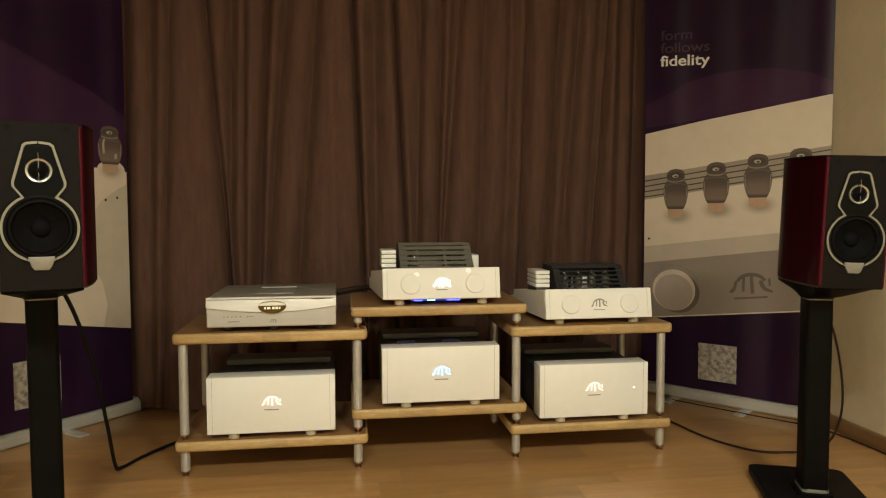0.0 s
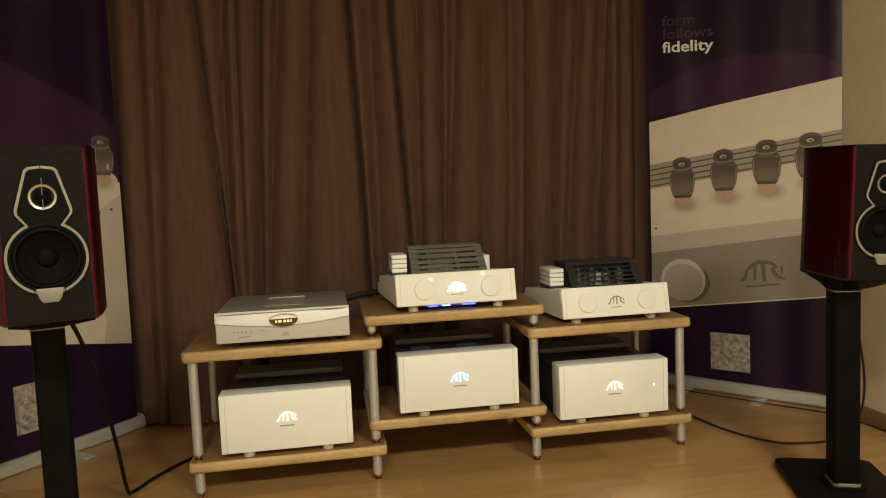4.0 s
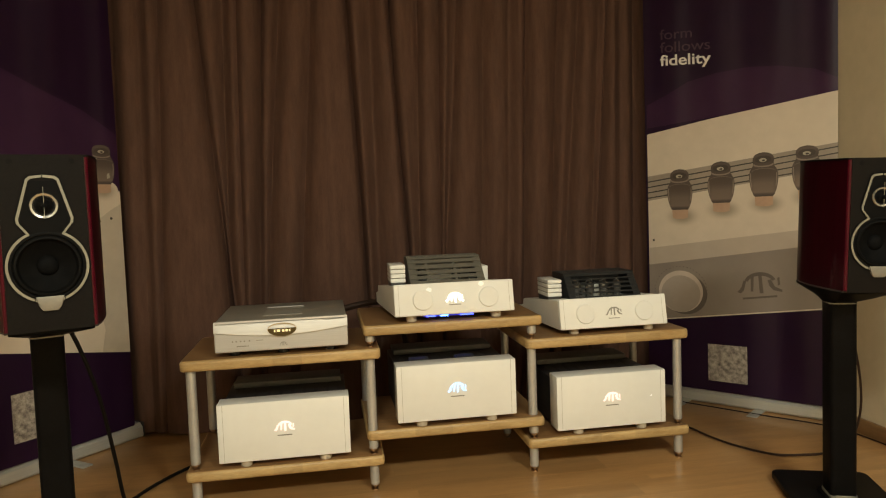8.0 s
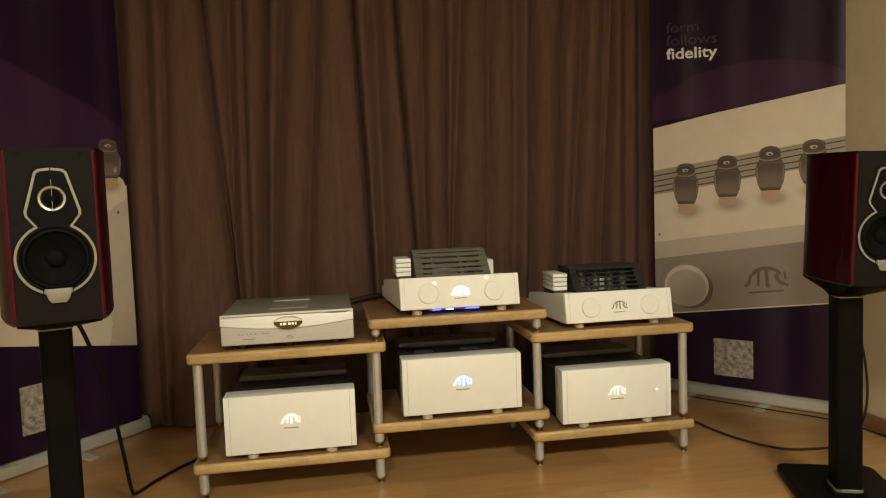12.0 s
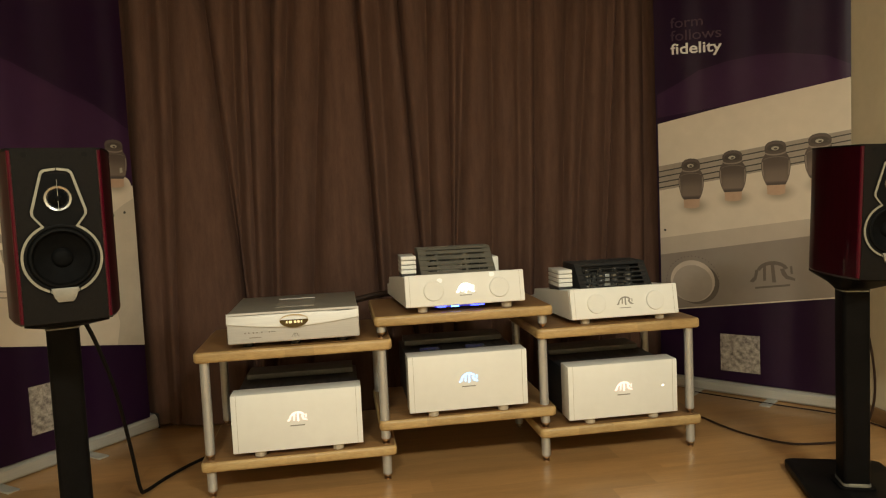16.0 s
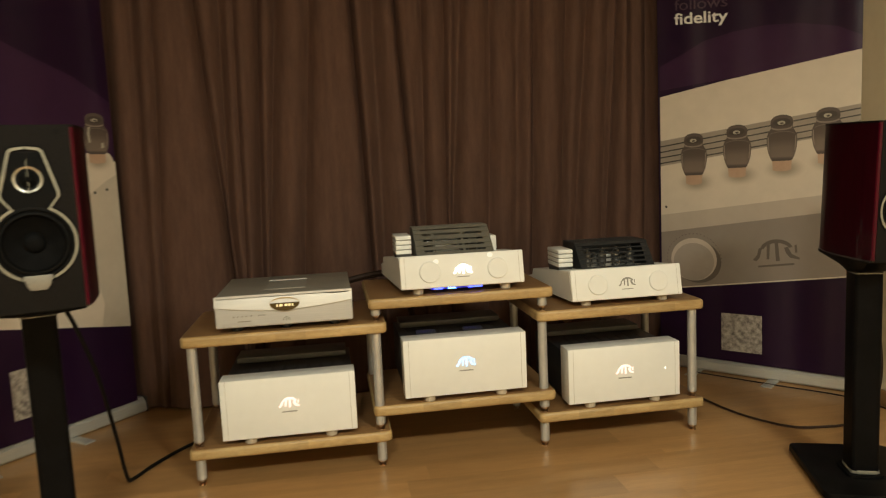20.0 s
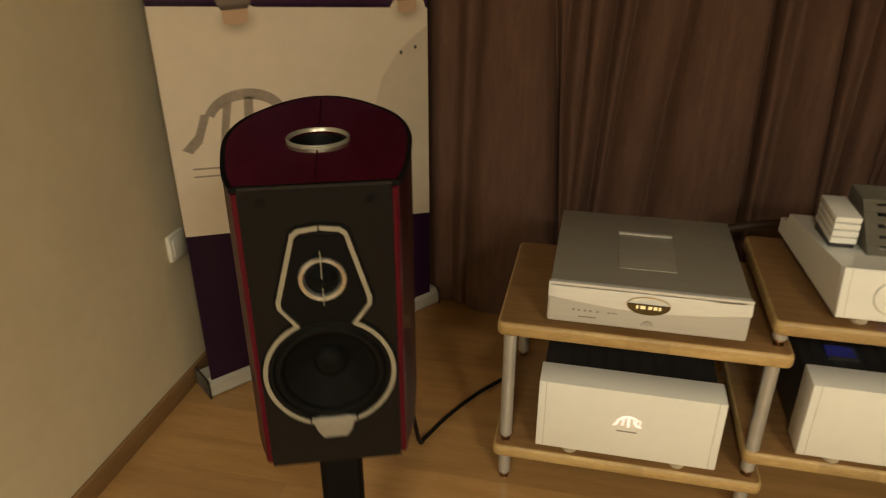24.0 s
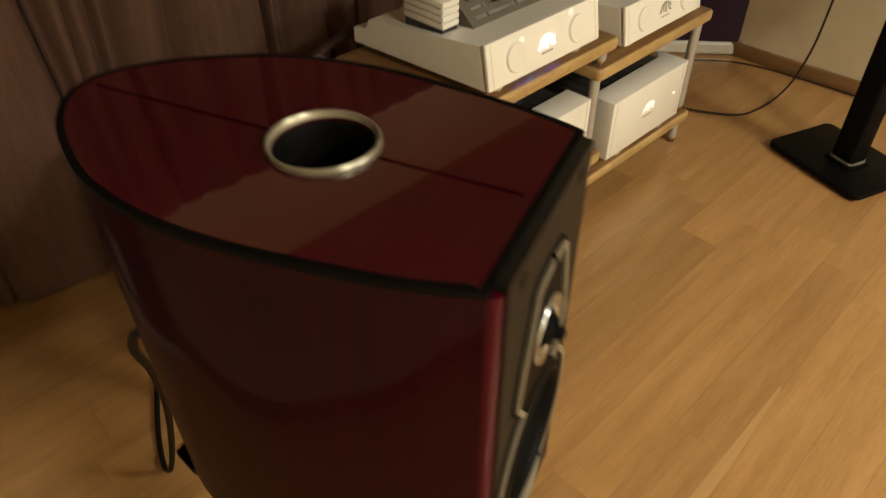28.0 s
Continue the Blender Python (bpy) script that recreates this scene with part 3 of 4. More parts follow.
def tube_picture(t, u, zb, h, w, pale=False):
    """A printed valve: a taupe glass barrel with round shoulders and a domed top over a copper collar."""
    marks = [(0.31, 0.185), (0.37, 0.23), (0.45, 0.34), (0.493, 0.47), (0.50, 0.56), (0.475, 0.65), (0.41, 0.72), (0.362, 0.76), (0.352, 0.80), (0.368, 0.86), (0.335, 0.93), (0.21, 0.98), (0.0, 1.0)]
    line = [(p.x, p.y) for p in smooth_line([Vector((a, b, 0)) for a, b in marks], 3)]
    outline = [(u + a * w, zb + b * h) for a, b in line] + [(u - a * w, zb + b * h) for a, b in reversed(line[:-1])]
    part("printed_valve_shadow", art(arc(u + (0.02 if pale else 0.08) * w, zb + 0.05 * h, (0.58 if pale else 0.74) * w, 0, 360, 24, 0.22 * h)[:-1], 0.0020), M_SOFTP, t)
    part("printed_valve_collar", art([(u - 0.30 * w, zb + 0.025 * h), (u - 0.16 * w, zb + 0.004 * h), (u, zb), (u + 0.16 * w, zb + 0.004 * h), (u + 0.30 * w, zb + 0.025 * h), (u + 0.32 * w, zb + 0.21 * h), (u - 0.32 * w, zb + 0.21 * h)], 0.0023), M_COPPERP, t)
    v = part("printed_valve", art(outline, 0.0028), M_TUBEP, t)
    part("printed_neck", art(arc(u, zb + 0.775 * h, 0.345 * w, 185, 355, 16, 0.050 * h) + arc(u, zb + 0.802 * h, 0.335 * w, 355, 185, 16, 0.050 * h), 0.0033), M_TUBEW, v, "paler ring round the shoulder")
    part("printed_shoulder", art(arc(u, zb + 0.64 * h, 0.44 * w, 20, 160, 16, 0.070 * h) + arc(u, zb + 0.625 * h, 0.44 * w, 160, 20, 16, 0.070 * h), 0.0033), M_TUBEM2, v)
    for side in (-1, 1):
        part("printed_gleam", art([(u + side * 0.435 * w, zb + 0.36 * h), (u + side * 0.470 * w, zb + 0.48 * h), (u + side * 0.465 * w, zb + 0.62 * h), (u + side * 0.435 * w, zb + 0.62 * h), (u + side * 0.430 * w, zb + 0.48 * h), (u + side * 0.405 * w, zb + 0.36 * h)][::side], 0.0033), M_TUBEW, v)
    part("printed_top", art(arc(u, zb + 0.868 * h, 0.285 * w, 0, 360, 20, 0.070 * h)[:-1], 0.0033), M_TUBEM, v)
    part("printed_shine", art(arc(u - 0.01 * w, zb + 0.856 * h, 0.13 * w, 0, 360, 16, 0.036 * h)[:-1], 0.0037), M_TUBEHI, v)
    part("printed_tip", art(arc(u + 0.01 * w, zb + 0.848 * h, 0.06 * w, 0, 360, 10, 0.018 * h)[:-1], 0.0041), M_TUBEC, v)
    if pale:
        part("printed_shine", art([(u - 0.30 * w, zb + 0.40 * h), (u - 0.22 * w, zb + 0.42 * h), (u - 0.24 * w, zb + 0.60 * h), (u - 0.20 * w, zb + 0.72 * h), (u - 0.27 * w, zb + 0.72 * h), (u - 0.33 * w, zb + 0.60 * h)], 0.0045), M_TUBEHI, v, "pale glassy highlight")
        part("printed_shine", art([(u + 0.16 * w, zb + 0.30 * h), (u + 0.28 * w, zb + 0.32 * h), (u + 0.27 * w, zb + 0.42 * h), (u + 0.17 * w, zb + 0.40 * h)], 0.0045), M_TUBEHI, v)
    return v


# right banner
BW, PRINT = 0.825, 0.86  # width of the sheet, width over which the artwork was laid out
RA, RB = Vector((1.323, 0.840, 0)), Vector((1.854, 0.209, 0))
ry = math.degrees(math.atan2(RB.y - RA.y, RB.x - RA.x))
ban = banner("roll_up_banner", "purple and cream roll-up banner showing valves and a grey front panel", pose(*RA, 0, 0, ry), BW)
part("sheet", sheet(0, BW, 0.064, 2.045), M_PURPLE, ban, "dark purple printed sheet")
U = 0.004  # offset of the artwork on the sheet
part("printed_swoosh", art([(0.0, 1.33)] + [(0.0, 1.44)] + [(0.10, 1.48), (0.2, 1.525), (0.33, 1.545), (0.47, 1.55), (0.6, 1.535), (0.74, 1.50), (PRINT, 1.45), (PRINT, 1.38)], 0.0008), M_SWOOSH, ban)
part("printed_cream_field", art([(0, 0.388), (PRINT, 0.492), (PRINT, 1.398), (0.6, 1.374), (0.3, 1.342), (0, 1.300)], 0.0013), M_CREAM, ban)
part("printed_slot_panel", art([(0, 0.978), (PRINT, 1.083), (PRINT, 1.186), (0, 1.096)], 0.0018), M_STRIPP, ban)
for k in range(4):
    z = 0.988 + 0.026 * k
    part("printed_slot", art([(0, z), (PRINT, z + 0.100), (PRINT, z + 0.105), (0, z + 0.006)], 0.0021), M_DARKP, ban)
part("printed_shelf", art([(0, 0.664), (PRINT, 0.762), (PRINT, 0.842), (0, 0.747)], 0.0018), M_CREAM2, ban)
part("printed_front_panel", art([(0, 0.394), (PRINT, 0.498), (PRINT, 0.770), (0, 0.665)], 0.0021), M_GREY, ban)
part("printed_knob_shadow", art(arc(0.147 + U + 0.012, 0.527, 0.108, 0, 360, 32, 0.098)[:-1], 0.0025), M_SHADEP, ban)
part("printed_knob", art(arc(0.139 + U, 0.539, 0.108, 0, 360, 32, 0.1)[:-1], 0.0029), M_KNOBP, ban)
part("printed_knob_face", art(arc(0.139 + U, 0.528, 0.096, 0, 360, 32, 0.088)[:-1], 0.0033), M_KNOBF, ban)
for k in range(27):
    a = radians(192 - 204 * k / 26)
    part("printed_tick", art(arc(0.139 + U + 0.128 * math.cos(a), 0.540 + 0.119 * math.sin(a), 0.0022, 0, 360, 6)[:-1], 0.0029), M_DARKP, ban)
part("printed_emblem", emblem(0.19, 0.0025, 0.003, m=pose(0.500 + U, 0, 0.592, 0, -4.5, 0) @ UPRIGHT), M_SHADEP, ban, "taupe arched mark")
part("printed_bar", art([(0.428 + U, 0.513), (0.576 + U, 0.531), (0.576 + U, 0.540), (0.428 + U, 0.522)], 0.0025), M_SHADEP, ban)
for u, zb, h in ((0.150, 0.886, 0.236), (0.344, 0.912, 0.232), (0.530, 0.932, 0.238), (0.707, 0.954, 0.230)):
    tube_picture(ban, u, zb, h, 0.122)
part("printed_dot", art(arc(0.01 + U, 0.786, 0.006, 0, 360, 10)[:-1], 0.0022), M_DARKP, ban)
part("printed_patch", sheet(0.264 + U, 0.442 + U, 0.122, 0.296, 0.0008), M_PATCH, ban, "plain pale square patch")
for word, size, z, mt, bold in (("form", 0.068, 1.736, M_FAINTP, 0.0), ("follows", 0.068, 1.676, M_FAINTP, 0.0), ("fidelity", 0.070, 1.614, M_WHITEP, 0.0011)):
    bm = lettering(word, size, bold)
    xs = [v.co.x for v in bm.verts]
    goal = {"form": 0.155, "follows": 0.238, "fidelity": 0.242}[word]
    bm.transform(Matrix.Diagonal((goal / (max(xs) - min(xs)), 1, 1, 1)))
    bm.transform(pose(0.064 + U, -0.0012, z + 0.006) @ UPRIGHT)
    for v in bm.verts:
        v.co.z -= 0.10 * (v.co.x - 0.064 - U)
    part("printed_word", bm, mt, ban, "white bold word" if bold else "faint plum word")

for u0, u1, z in ((0.256, 0.312, 1.916), (0.320, 0.416, 1.912), (0.424, 0.500, 1.907)):
    part("printed_bar", art([(u0, z), (u1, z - 0.004), (u1, z + 0.014), (u0, z + 0.018)], 0.0008), M_WHITEP, ban, "small white line of print")

# the print sits slightly skewed on the sheet and is trimmed at its edges
for ob in ban.children_recursive:
    if ob.name.startswith("printed"):
        for v in ob.data.vertices:
            u, z = v.co.x, v.co.z
            v.co.x = 0.010 if u < 0.001 else min(max(0.027 + 0.979 * u - 0.0078 * z, 0.0), BW)
            v.co.z = -0.0115 + 0.0106 * u + 0.981 * z

# left banner
LA, LB = Vector((-1.583, 0.147, 0)), Vector((-1.062, 0.819, 0))
ry = math.degrees(math.atan2(LB.y - LA.y, LB.x - LA.x))
BL, BLS = (LB - LA).length + 0.03, 0.850
ban = banner("roll_up_banner", "purple and white roll-up banner partly hidden behind the loudspeaker", pose(*LA, 0, 0, ry), BL)
part("sheet", sheet(0, BLS, 0.064, 2.045), M_PURPLE, ban, "dark purple printed sheet")
part("printed_swoosh", art([(0, 1.16), (0, 1.60), (0.18, 1.585), (0.38, 1.525), (0.55, 1.455), (0.7, 1.40), (BLS, 1.31), (BLS, 1.08)], 0.0008), M_SWOOSH, ban)
part("printed_cream_field", art([(0, 0.545), (BLS, 0.385), (BLS, 1.072), (0, 1.148)], 0.0013), M_CREAM, ban)
part("printed_curve", art([(BLS, 0.385), (BLS, 1.02), (0.80, 0.995), (0.73, 0.95), (0.67, 0.88), (0.64, 0.80), (0.66, 0.7), (0.72, 0.6), (0.74, 0.5), (0.72, 0.41)], 0.0018), M_CURVEP, ban)
part("printed_dot", art(arc(0.745, 0.95, 0.006, 0, 360, 10)[:-1], 0.0024), M_DARKP, ban)
part("printed_dot", art(arc(0.80, 0.96, 0.006, 0, 360, 10)[:-1], 0.0024), M_DARKP, ban)
for u, zb in ((0.222, 1.085), (0.772, 1.065)):
    w, h = 0.115, 0.2
    tube_picture(ban, u, zb, h, w, True)
part("printed_emblem", emblem(0.34, 0.0018, 0.0023, m=pose(0.213, 0, 0.835, 0, 6, 0) @ UPRIGHT), M_SOFTTAUPE, ban, "taupe arched mark")
for dz in (0, 0.022):
    part("printed_line", art([(0.05, 0.705 + dz), (0.33, 0.662 + dz), (0.33, 0.667 + dz), (0.05, 0.71 + dz)], 0.0018), M_SOFTTAUPE, ban)
part("printed_patch", sheet(0.336, 0.523, 0.142, 0.326, 0.0008), M_PATCH, ban, "plain pale square patch")


for word, z, mt, bold, goal in (("form", 1.808, M_FAINTP, 0.0, 0.165), ("follows", 1.746, M_FAINTP, 0.0, 0.25), ("fidelity", 1.684, M_WHITEP, 0.0011, 0.255)):
    bm = lettering(word, 0.072, bold)
    xs = [v.co.x for v in bm.verts]
    bm.transform(Matrix.Diagonal((goal / (max(xs) - min(xs)), 1, 1, 1)))
    bm.transform(pose(0.088, -0.0013, z) @ UPRIGHT)
    part("printed_word", bm, mt, ban, "white bold word" if bold else "faint plum word")


# ---- rack ----
def board(x0, x1, y0, y1, z0, z1):
    bm = box(x0, x1, y0, y1, z0, z1)
    upright = [e for e in bm.edges if abs(e.verts[0].co.z - e.verts[1].co.z) > 0.01]
    bmesh.ops.bevel(bm, geom=upright, offset=0.018, segments=4, affect="EDGES", profile=0.5)
    flat = [e for e in bm.edges if len(e.link_faces) == 2 and e.calc_face_angle() > 1.2]
    bmesh.ops.bevel(bm, geom=flat, offset=0.0105, segments=4, affect="EDGES", profile=0.5)
    for f in bm.faces:
        f.material_index = 0 if abs(f.normal.z) > 0.9 else 1
    return bm


def post(z0, z1, r=0.0158):
    return lathe([(0, z0), (r - 0.002, z0), (r, z0 + 0.002), (r, z1 - 0.002), (r - 0.002, z1), (0, z1)], 24)


DEPTH = 0.45


def rack(label, x0, x1, y0, levels, legs):
    """levels: boards as bottom, top; legs: x, bottom, top of the posts, with a spike where it stands on a board or the floor."""
    t = thing("hifi_rack", label, "rack", pose(0, 0, 0), "modular rack")
    for z0, z1 in levels:
        part("shelf_board", board(x0, x1, y0, y0 + DEPTH, z0, z1), [M_BOARD, M_EDGE], t, "thick oiled wooden shelf with rounded pale edges")
    for x, z0, z1 in legs:
        for y in (y0 + 0.032, y0 + DEPTH - 0.035):
            p = part("post", post(z0 + 0.018, z1), M_POST, t, m=pose(x, y, 0))
            part("spike", lathe([(0.0, z0), (0.012, z0), (0.012, z0 + 0.003), (0.004, z0 + 0.0045), (0.0125, z0 + 0.0135), (0.0125, z0 + 0.0178), (0, z0 + 0.0178)], 16), M_BRASS, p, "small metal spike foot")
    return t


rack("low wooden rack module with two shelves on silver posts", -0.697, -0.046, -0.016, ((0.089, 0.125), (0.456, 0.493)), ((-0.667, 0.0, 0.089), (-0.081, 0.0, 0.089), (-0.667, 0.125, 0.456), (-0.081, 0.125, 0.456)))
rack("raised wooden rack module standing on its two neighbours", -0.102, 0.527, -0.006, ((0.172, 0.208), (0.533, 0.569)), ((-0.079, 0.125, 0.172), (0.493, 0.125, 0.172), (-0.078, 0.493, 0.533), (0.493, 0.484, 0.533)))
rack("low wooden rack module with two shelves beside the banner", 0.467, 1.082, 0.002, ((0.089, 0.125), (0.447, 0.484)), ((0.493, 0.0, 0.089), (1.048, 0.0, 0.089), (0.493, 0.125, 0.447), (1.048, 0.125, 0.447)))


# ---- power amplifiers ----
def power_amp(label, x, y, z, logo, logo_label, w=0.432, blue=(), led=False):
    t = thing("power_amplifier", label, "amplifier", pose(x, y - 0.014, z), "power amplifiers")
    h, f = 0.197, 0.020
    part("body", box(0.006, w - 0.006, 0.084, 0.42, f + 0.004, h + f - 0.024, 0.003), M_BLACK, t, "black steel case")
    part("rear_cover", box(0.02, w - 0.02, 0.30, 0.425, h + f - 0.024, h + f - 0.004, 0.003), M_COVER, t, "dim grey cover")
    panel = part("front_panel", box(0, w, 0.0, 0.084, f, h + f - 0.002, 0.0025), M_WHITE, t, "thick white lacquered front block")
    for u in (0.018, w - 0.018):
        part("groove", box(u - 0.0005, u + 0.0005, -0.0003, 0.0006, f + 0.003, h + f - 0.003), M_TUBEHI, panel)
    part("emblem", emblem(0.066, 0.0002, 0.0014, m=pose(w / 2, 0, f + 0.110) @ UPRIGHT), logo, panel, logo_label)
    part("name_bar", box(w / 2 - 0.024, w / 2 + 0.024, -0.0009, 0.0004, f + 0.078, f + 0.0815), M_GREYLOGO, panel)
    if led:
        part("power_light", lathe([(0, 0), (0.0022, 0), (0.0018, 0.001), (0, 0.0012)], 12, m=pose(w - 0.055, -0.0001, f + 0.102, 90)), M_BRIGHTLOGO, panel, "tiny white pilot light")
    for i in range(9):
        u = 0.05 + i * (w - 0.1) / 8
        part("vent_slot", box(u - 0.014, u + 0.014, 0.10, 0.28, h + f - 0.0245, h + f - 0.0226), M_CAGE_B, t)
    for u, v in blue:
        part("blue_vent_light", box(u - 0.030, u + 0.030, v - 0.022, v + 0.022, h + f - 0.0235, h + f - 0.0215), M_BLUEVENT, t, "blue light glowing through the case top")
        for k in range(5):
            part("vent_fin", box(u - 0.034, u + 0.034, v - 0.024 + 0.012 * k - 0.001, v - 0.024 + 0.012 * k + 0.001, h + f - 0.0235, h + f - 0.0125), M_BLACK, t)
    for u in (0.085, w - 0.085):
        for v in (0.026, 0.36):
            part("foot", lathe([(0, 0), (0.017, 0), (0.019, 0.003), (0.019, f), (0, f)], 20), M_FOOT, t, m=pose(u, v, 0))
    return t


power_amp("white-fronted power amplifier with warm lit emblem on the lower shelf", -0.589, 0.002, 0.125, M_WARMLOGO, "warm white glowing arched mark", 0.430)
power_amp("white-fronted power amplifier with cool lit emblem on the lower shelf", 0.004, 0.004, 0.208, M_COOLLOGO, "cool white glowing arched mark", 0.418, ((0.10, 0.17), (0.27, 0.17)))
power_amp("white-fronted power amplifier with warm lit emblem beside the banner", 0.575, 0.020, 0.125, M_WARMLOGO, "warm white glowing arched mark", 0.412, led=True)


# ---- valve preamplifiers ----
def valve_amp(label, x, y, z, logo, logo_label, w, lit, cage_mat, cage_x):
    t = thing("valve_amplifier", label, "amplifier", pose(x, y, z), "valve amplifiers")
    f, h = (0.021 if lit else 0.019), 0.108
    side = [(0.004, f), (0.43, f), (0.43, f + 0.038), (0.385, f + 0.046), (0.372, f + 0.072), (0.13, f + 0.094), (0.026, f + h - 0.004)]
    body = prism(side, -w + 0.002, -0.002, 0.0, m=Matrix(((0, 0, -1, 0), (1, 0, 0, 0), (0, 1, 0, 0), (0, 0, 0, 1))))
    for v in body.verts:
        v.co.x += 0.075 * v.co.y * (-1 if v.co.x < w / 2 else 1)
    part("chassis", body, M_WHITE, t, "white stepped metal chassis, wider towards the back")
    tilt = Matrix.Translation((0, 0, f)) @ pose(0, 0, 0, -math.degrees(math.atan2(0.020, h)))
    L = math.hypot(0.020, h)
    panel = part("front_panel", box(0, w, -0.012, 0.0, 0, L, 0.004, 3), M_GLOSS, t, "glossy white front panel leaning back", m=tilt)
    for u in (0.016, w - 0.016):
        part("groove", box(u - 0.0004, u + 0.0004, -0.0123, -0.0115, 0.003, L - 0.003), M_TUBEHI, panel)
    for u in (w * 0.235, w * 0.785):
        k = part("knob", lathe([(0, 0), (0.0360, 0), (0.0360, 0.0010), (0.0348, 0.0018), (0.0342, 0.0048), (0.0325, 0.006), (0.0, 0.0057)], 40, m=pose(u, -0.0122, L * 0.48, 90)), M_SATIN, panel, "round white control knob")
    if lit:
        for u, v in ((0.121, 0.79), (0.305, 0.90)):
            part("indicator_light", prism(arc(u, L * v, 0.0095, 0, 360, 24, 0.0078)[:-1], 0.0121, 0.0127, m=UPRIGHT), M_SPOT, panel, "small soft white light")
    part("emblem", emblem(0.062, 0.0124, 0.0136, m=pose(w / 2, 0, L * 0.52) @ UPRIGHT), logo, panel, logo_label)
    part("name_bar", box(w / 2 - 0.021, w / 2 + 0.021, -0.0132, -0.0122, L * 0.28, L * 0.305), M_GREYLOGO, panel)
    # stacked transformer cover
    zt = f + 0.101
    cover = part("transformer_cover", box(0.006, 0.056, 0.146, 0.272, zt - 0.034, zt + 0.002, 0.001), M_BLACK, t, "white finned transformer cover")
    for i in range(4):
        part("fin", box(0.004, 0.058, 0.142, 0.275, zt + 0.002 + i * 0.0165, zt + 0.0152 + i * 0.0165, 0.002), M_WHITE, cover)
    part("core", box(0.0055, 0.056, 0.150, 0.27, zt, zt + 0.055), M_GREYCORE, cover)
    part("rear_plate", box(w - 0.075, w - 0.02, 0.30, 0.385, f + 0.06, f + 0.135, 0.004), M_WHITE, t, "white transformer housing")
    # slotted cage with leaning front
    x0, x1 = cage_x
    zc, hc = f + 0.082, (0.104 if lit else 0.101)
    y0, y1 = 0.090, 0.305
    build_cage(t, cage_mat, x0, x1, y0, y1, zc, hc, lit, 0.125 if lit else 0.085)
    part("inner_plate", box(x0 + (0.26 if lit else 0.4) * (x1 - x0), x0 + 0.62 * (x1 - x0), 0.225 if lit else 0.235, 0.29, zc - 0.01, zc + 0.05, 0.003), M_WHITE, t, "white metal plate inside the cage")
    for k in ((0.2, 0.66, 0.9) if lit else (0.2, 0.4, 0.6, 0.8)):
        u = x0 + (x1 - x0) * k
        v = part("valve", lathe([(0, 0), (0.014, 0), (0.015, 0.018), (0.018, 0.024), (0.0185, 0.058), (0.014, 0.069), (0.009, 0.075), (0, 0.077)], 20), M_GLASSY, t, "small glass valve", m=pose(u, 0.195, zc - 0.004))
        part("valve_base", lathe([(0, 0), (0.0165, 0), (0.0165, 0.015), (0.0145, 0.016), (0, 0.016)], 20), M_CHROME, v)
        part("valve_tip", lathe([(0.0095, 0.0755), (0.0085, 0.080), (0.005, 0.0835), (0, 0.0845)], 16, close=False), M_TIP, v, "silvered valve top")
    for u in (0.06, w - 0.06):
        for v in (0.026, 0.36):
            part("foot", lathe([(0, 0), (0.016, 0), (0.018, 0.003), (0.018, f), (0, f)], 20), M_FOOT, t, m=pose(u, v, 0))
    if lit:
        part("status_light", box(w * 0.24, w * 0.66, 0.008, 0.014, f - 0.006, f - 0.0005), M_BLUEDIM, t, "dim blue light strip under the front")
        for u, half, mt in ((0.30, 0.016, M_BLUE), (0.41, 0.014, M_CYAN), (0.60, 0.024, M_BLUE)):
            part("blue_spot", box(w * u - half, w * u + half, 0.003, 0.0075, f - 0.006, f - 0.002, 0.001), mt, t, "bright blue spot of light")
    return t


def build_cage(t, material, x0, x1, y0, y1, z0, h, middle, back):
    """Solid ends, slotted leaning front, slotted top and back."""
    yt = y0 + back
    side = Matrix(((0, 0, 1, 0), (1, 0, 0, 0), (0, 1, 0, 0), (0, 0, 0, 1)))
    cage = part("valve_cage", box(x0, x1, y1 - 0.002, y1, z0, z0 + h), material, t, "dark slotted metal valve cage")
    for xa in (x0, x1 - 0.003):
        part("end_plate", prism([(y0, z0), (y1 - 0.002, z0), (y1 - 0.002, z0 + h), (yt, z0 + h)], xa, xa + 0.003, m=side), material, cage)
    L = math.hypot(yt - y0, h)
    lean = Matrix.Translation((0, y0, z0)) @ pose(0, 0, 0, -math.degrees(math.atan2(yt - y0, h)))
    rows = ((0.0, 0.08), (0.15, 0.24), (0.30, 0.40), (0.45, 0.56), (0.62, 0.74), (0.80, 0.90), (0.94, 1.0)) if middle else ((0.0, 0.05), (0.15, 0.20), (0.30, 0.35), (0.45, 0.50), (0.60, 0.65), (0.76, 0.80), (0.90, 1.0))
    for a, b in rows:
        part("bar", box(x0 + 0.003, x1 - 0.003, 0, 0.002, a * L, b * L), material, cage, m=lean)
    for u, half in ((0.0, 0.014), (0.22, 0.004), (0.64, 0.004), (1.0, 0.012)) if middle else ((0.0, 0.012), (1.0, 0.012)):
        u = x0 + 0.014 + (x1 - x0 - 0.028) * u
        part("upright", box(u - half, u + half, 0.0022, 0.004, 0, L), material, cage, m=lean)
    n = 7
    for i in range(n):
        a = yt + (y1 - yt) * i / n
        part("top_bar", box(x0 + 0.003, x1 - 0.003, a, a + (y1 - yt) / n * 0.6, z0 + h - 0.002, z0 + h), material, cage)
    return cage


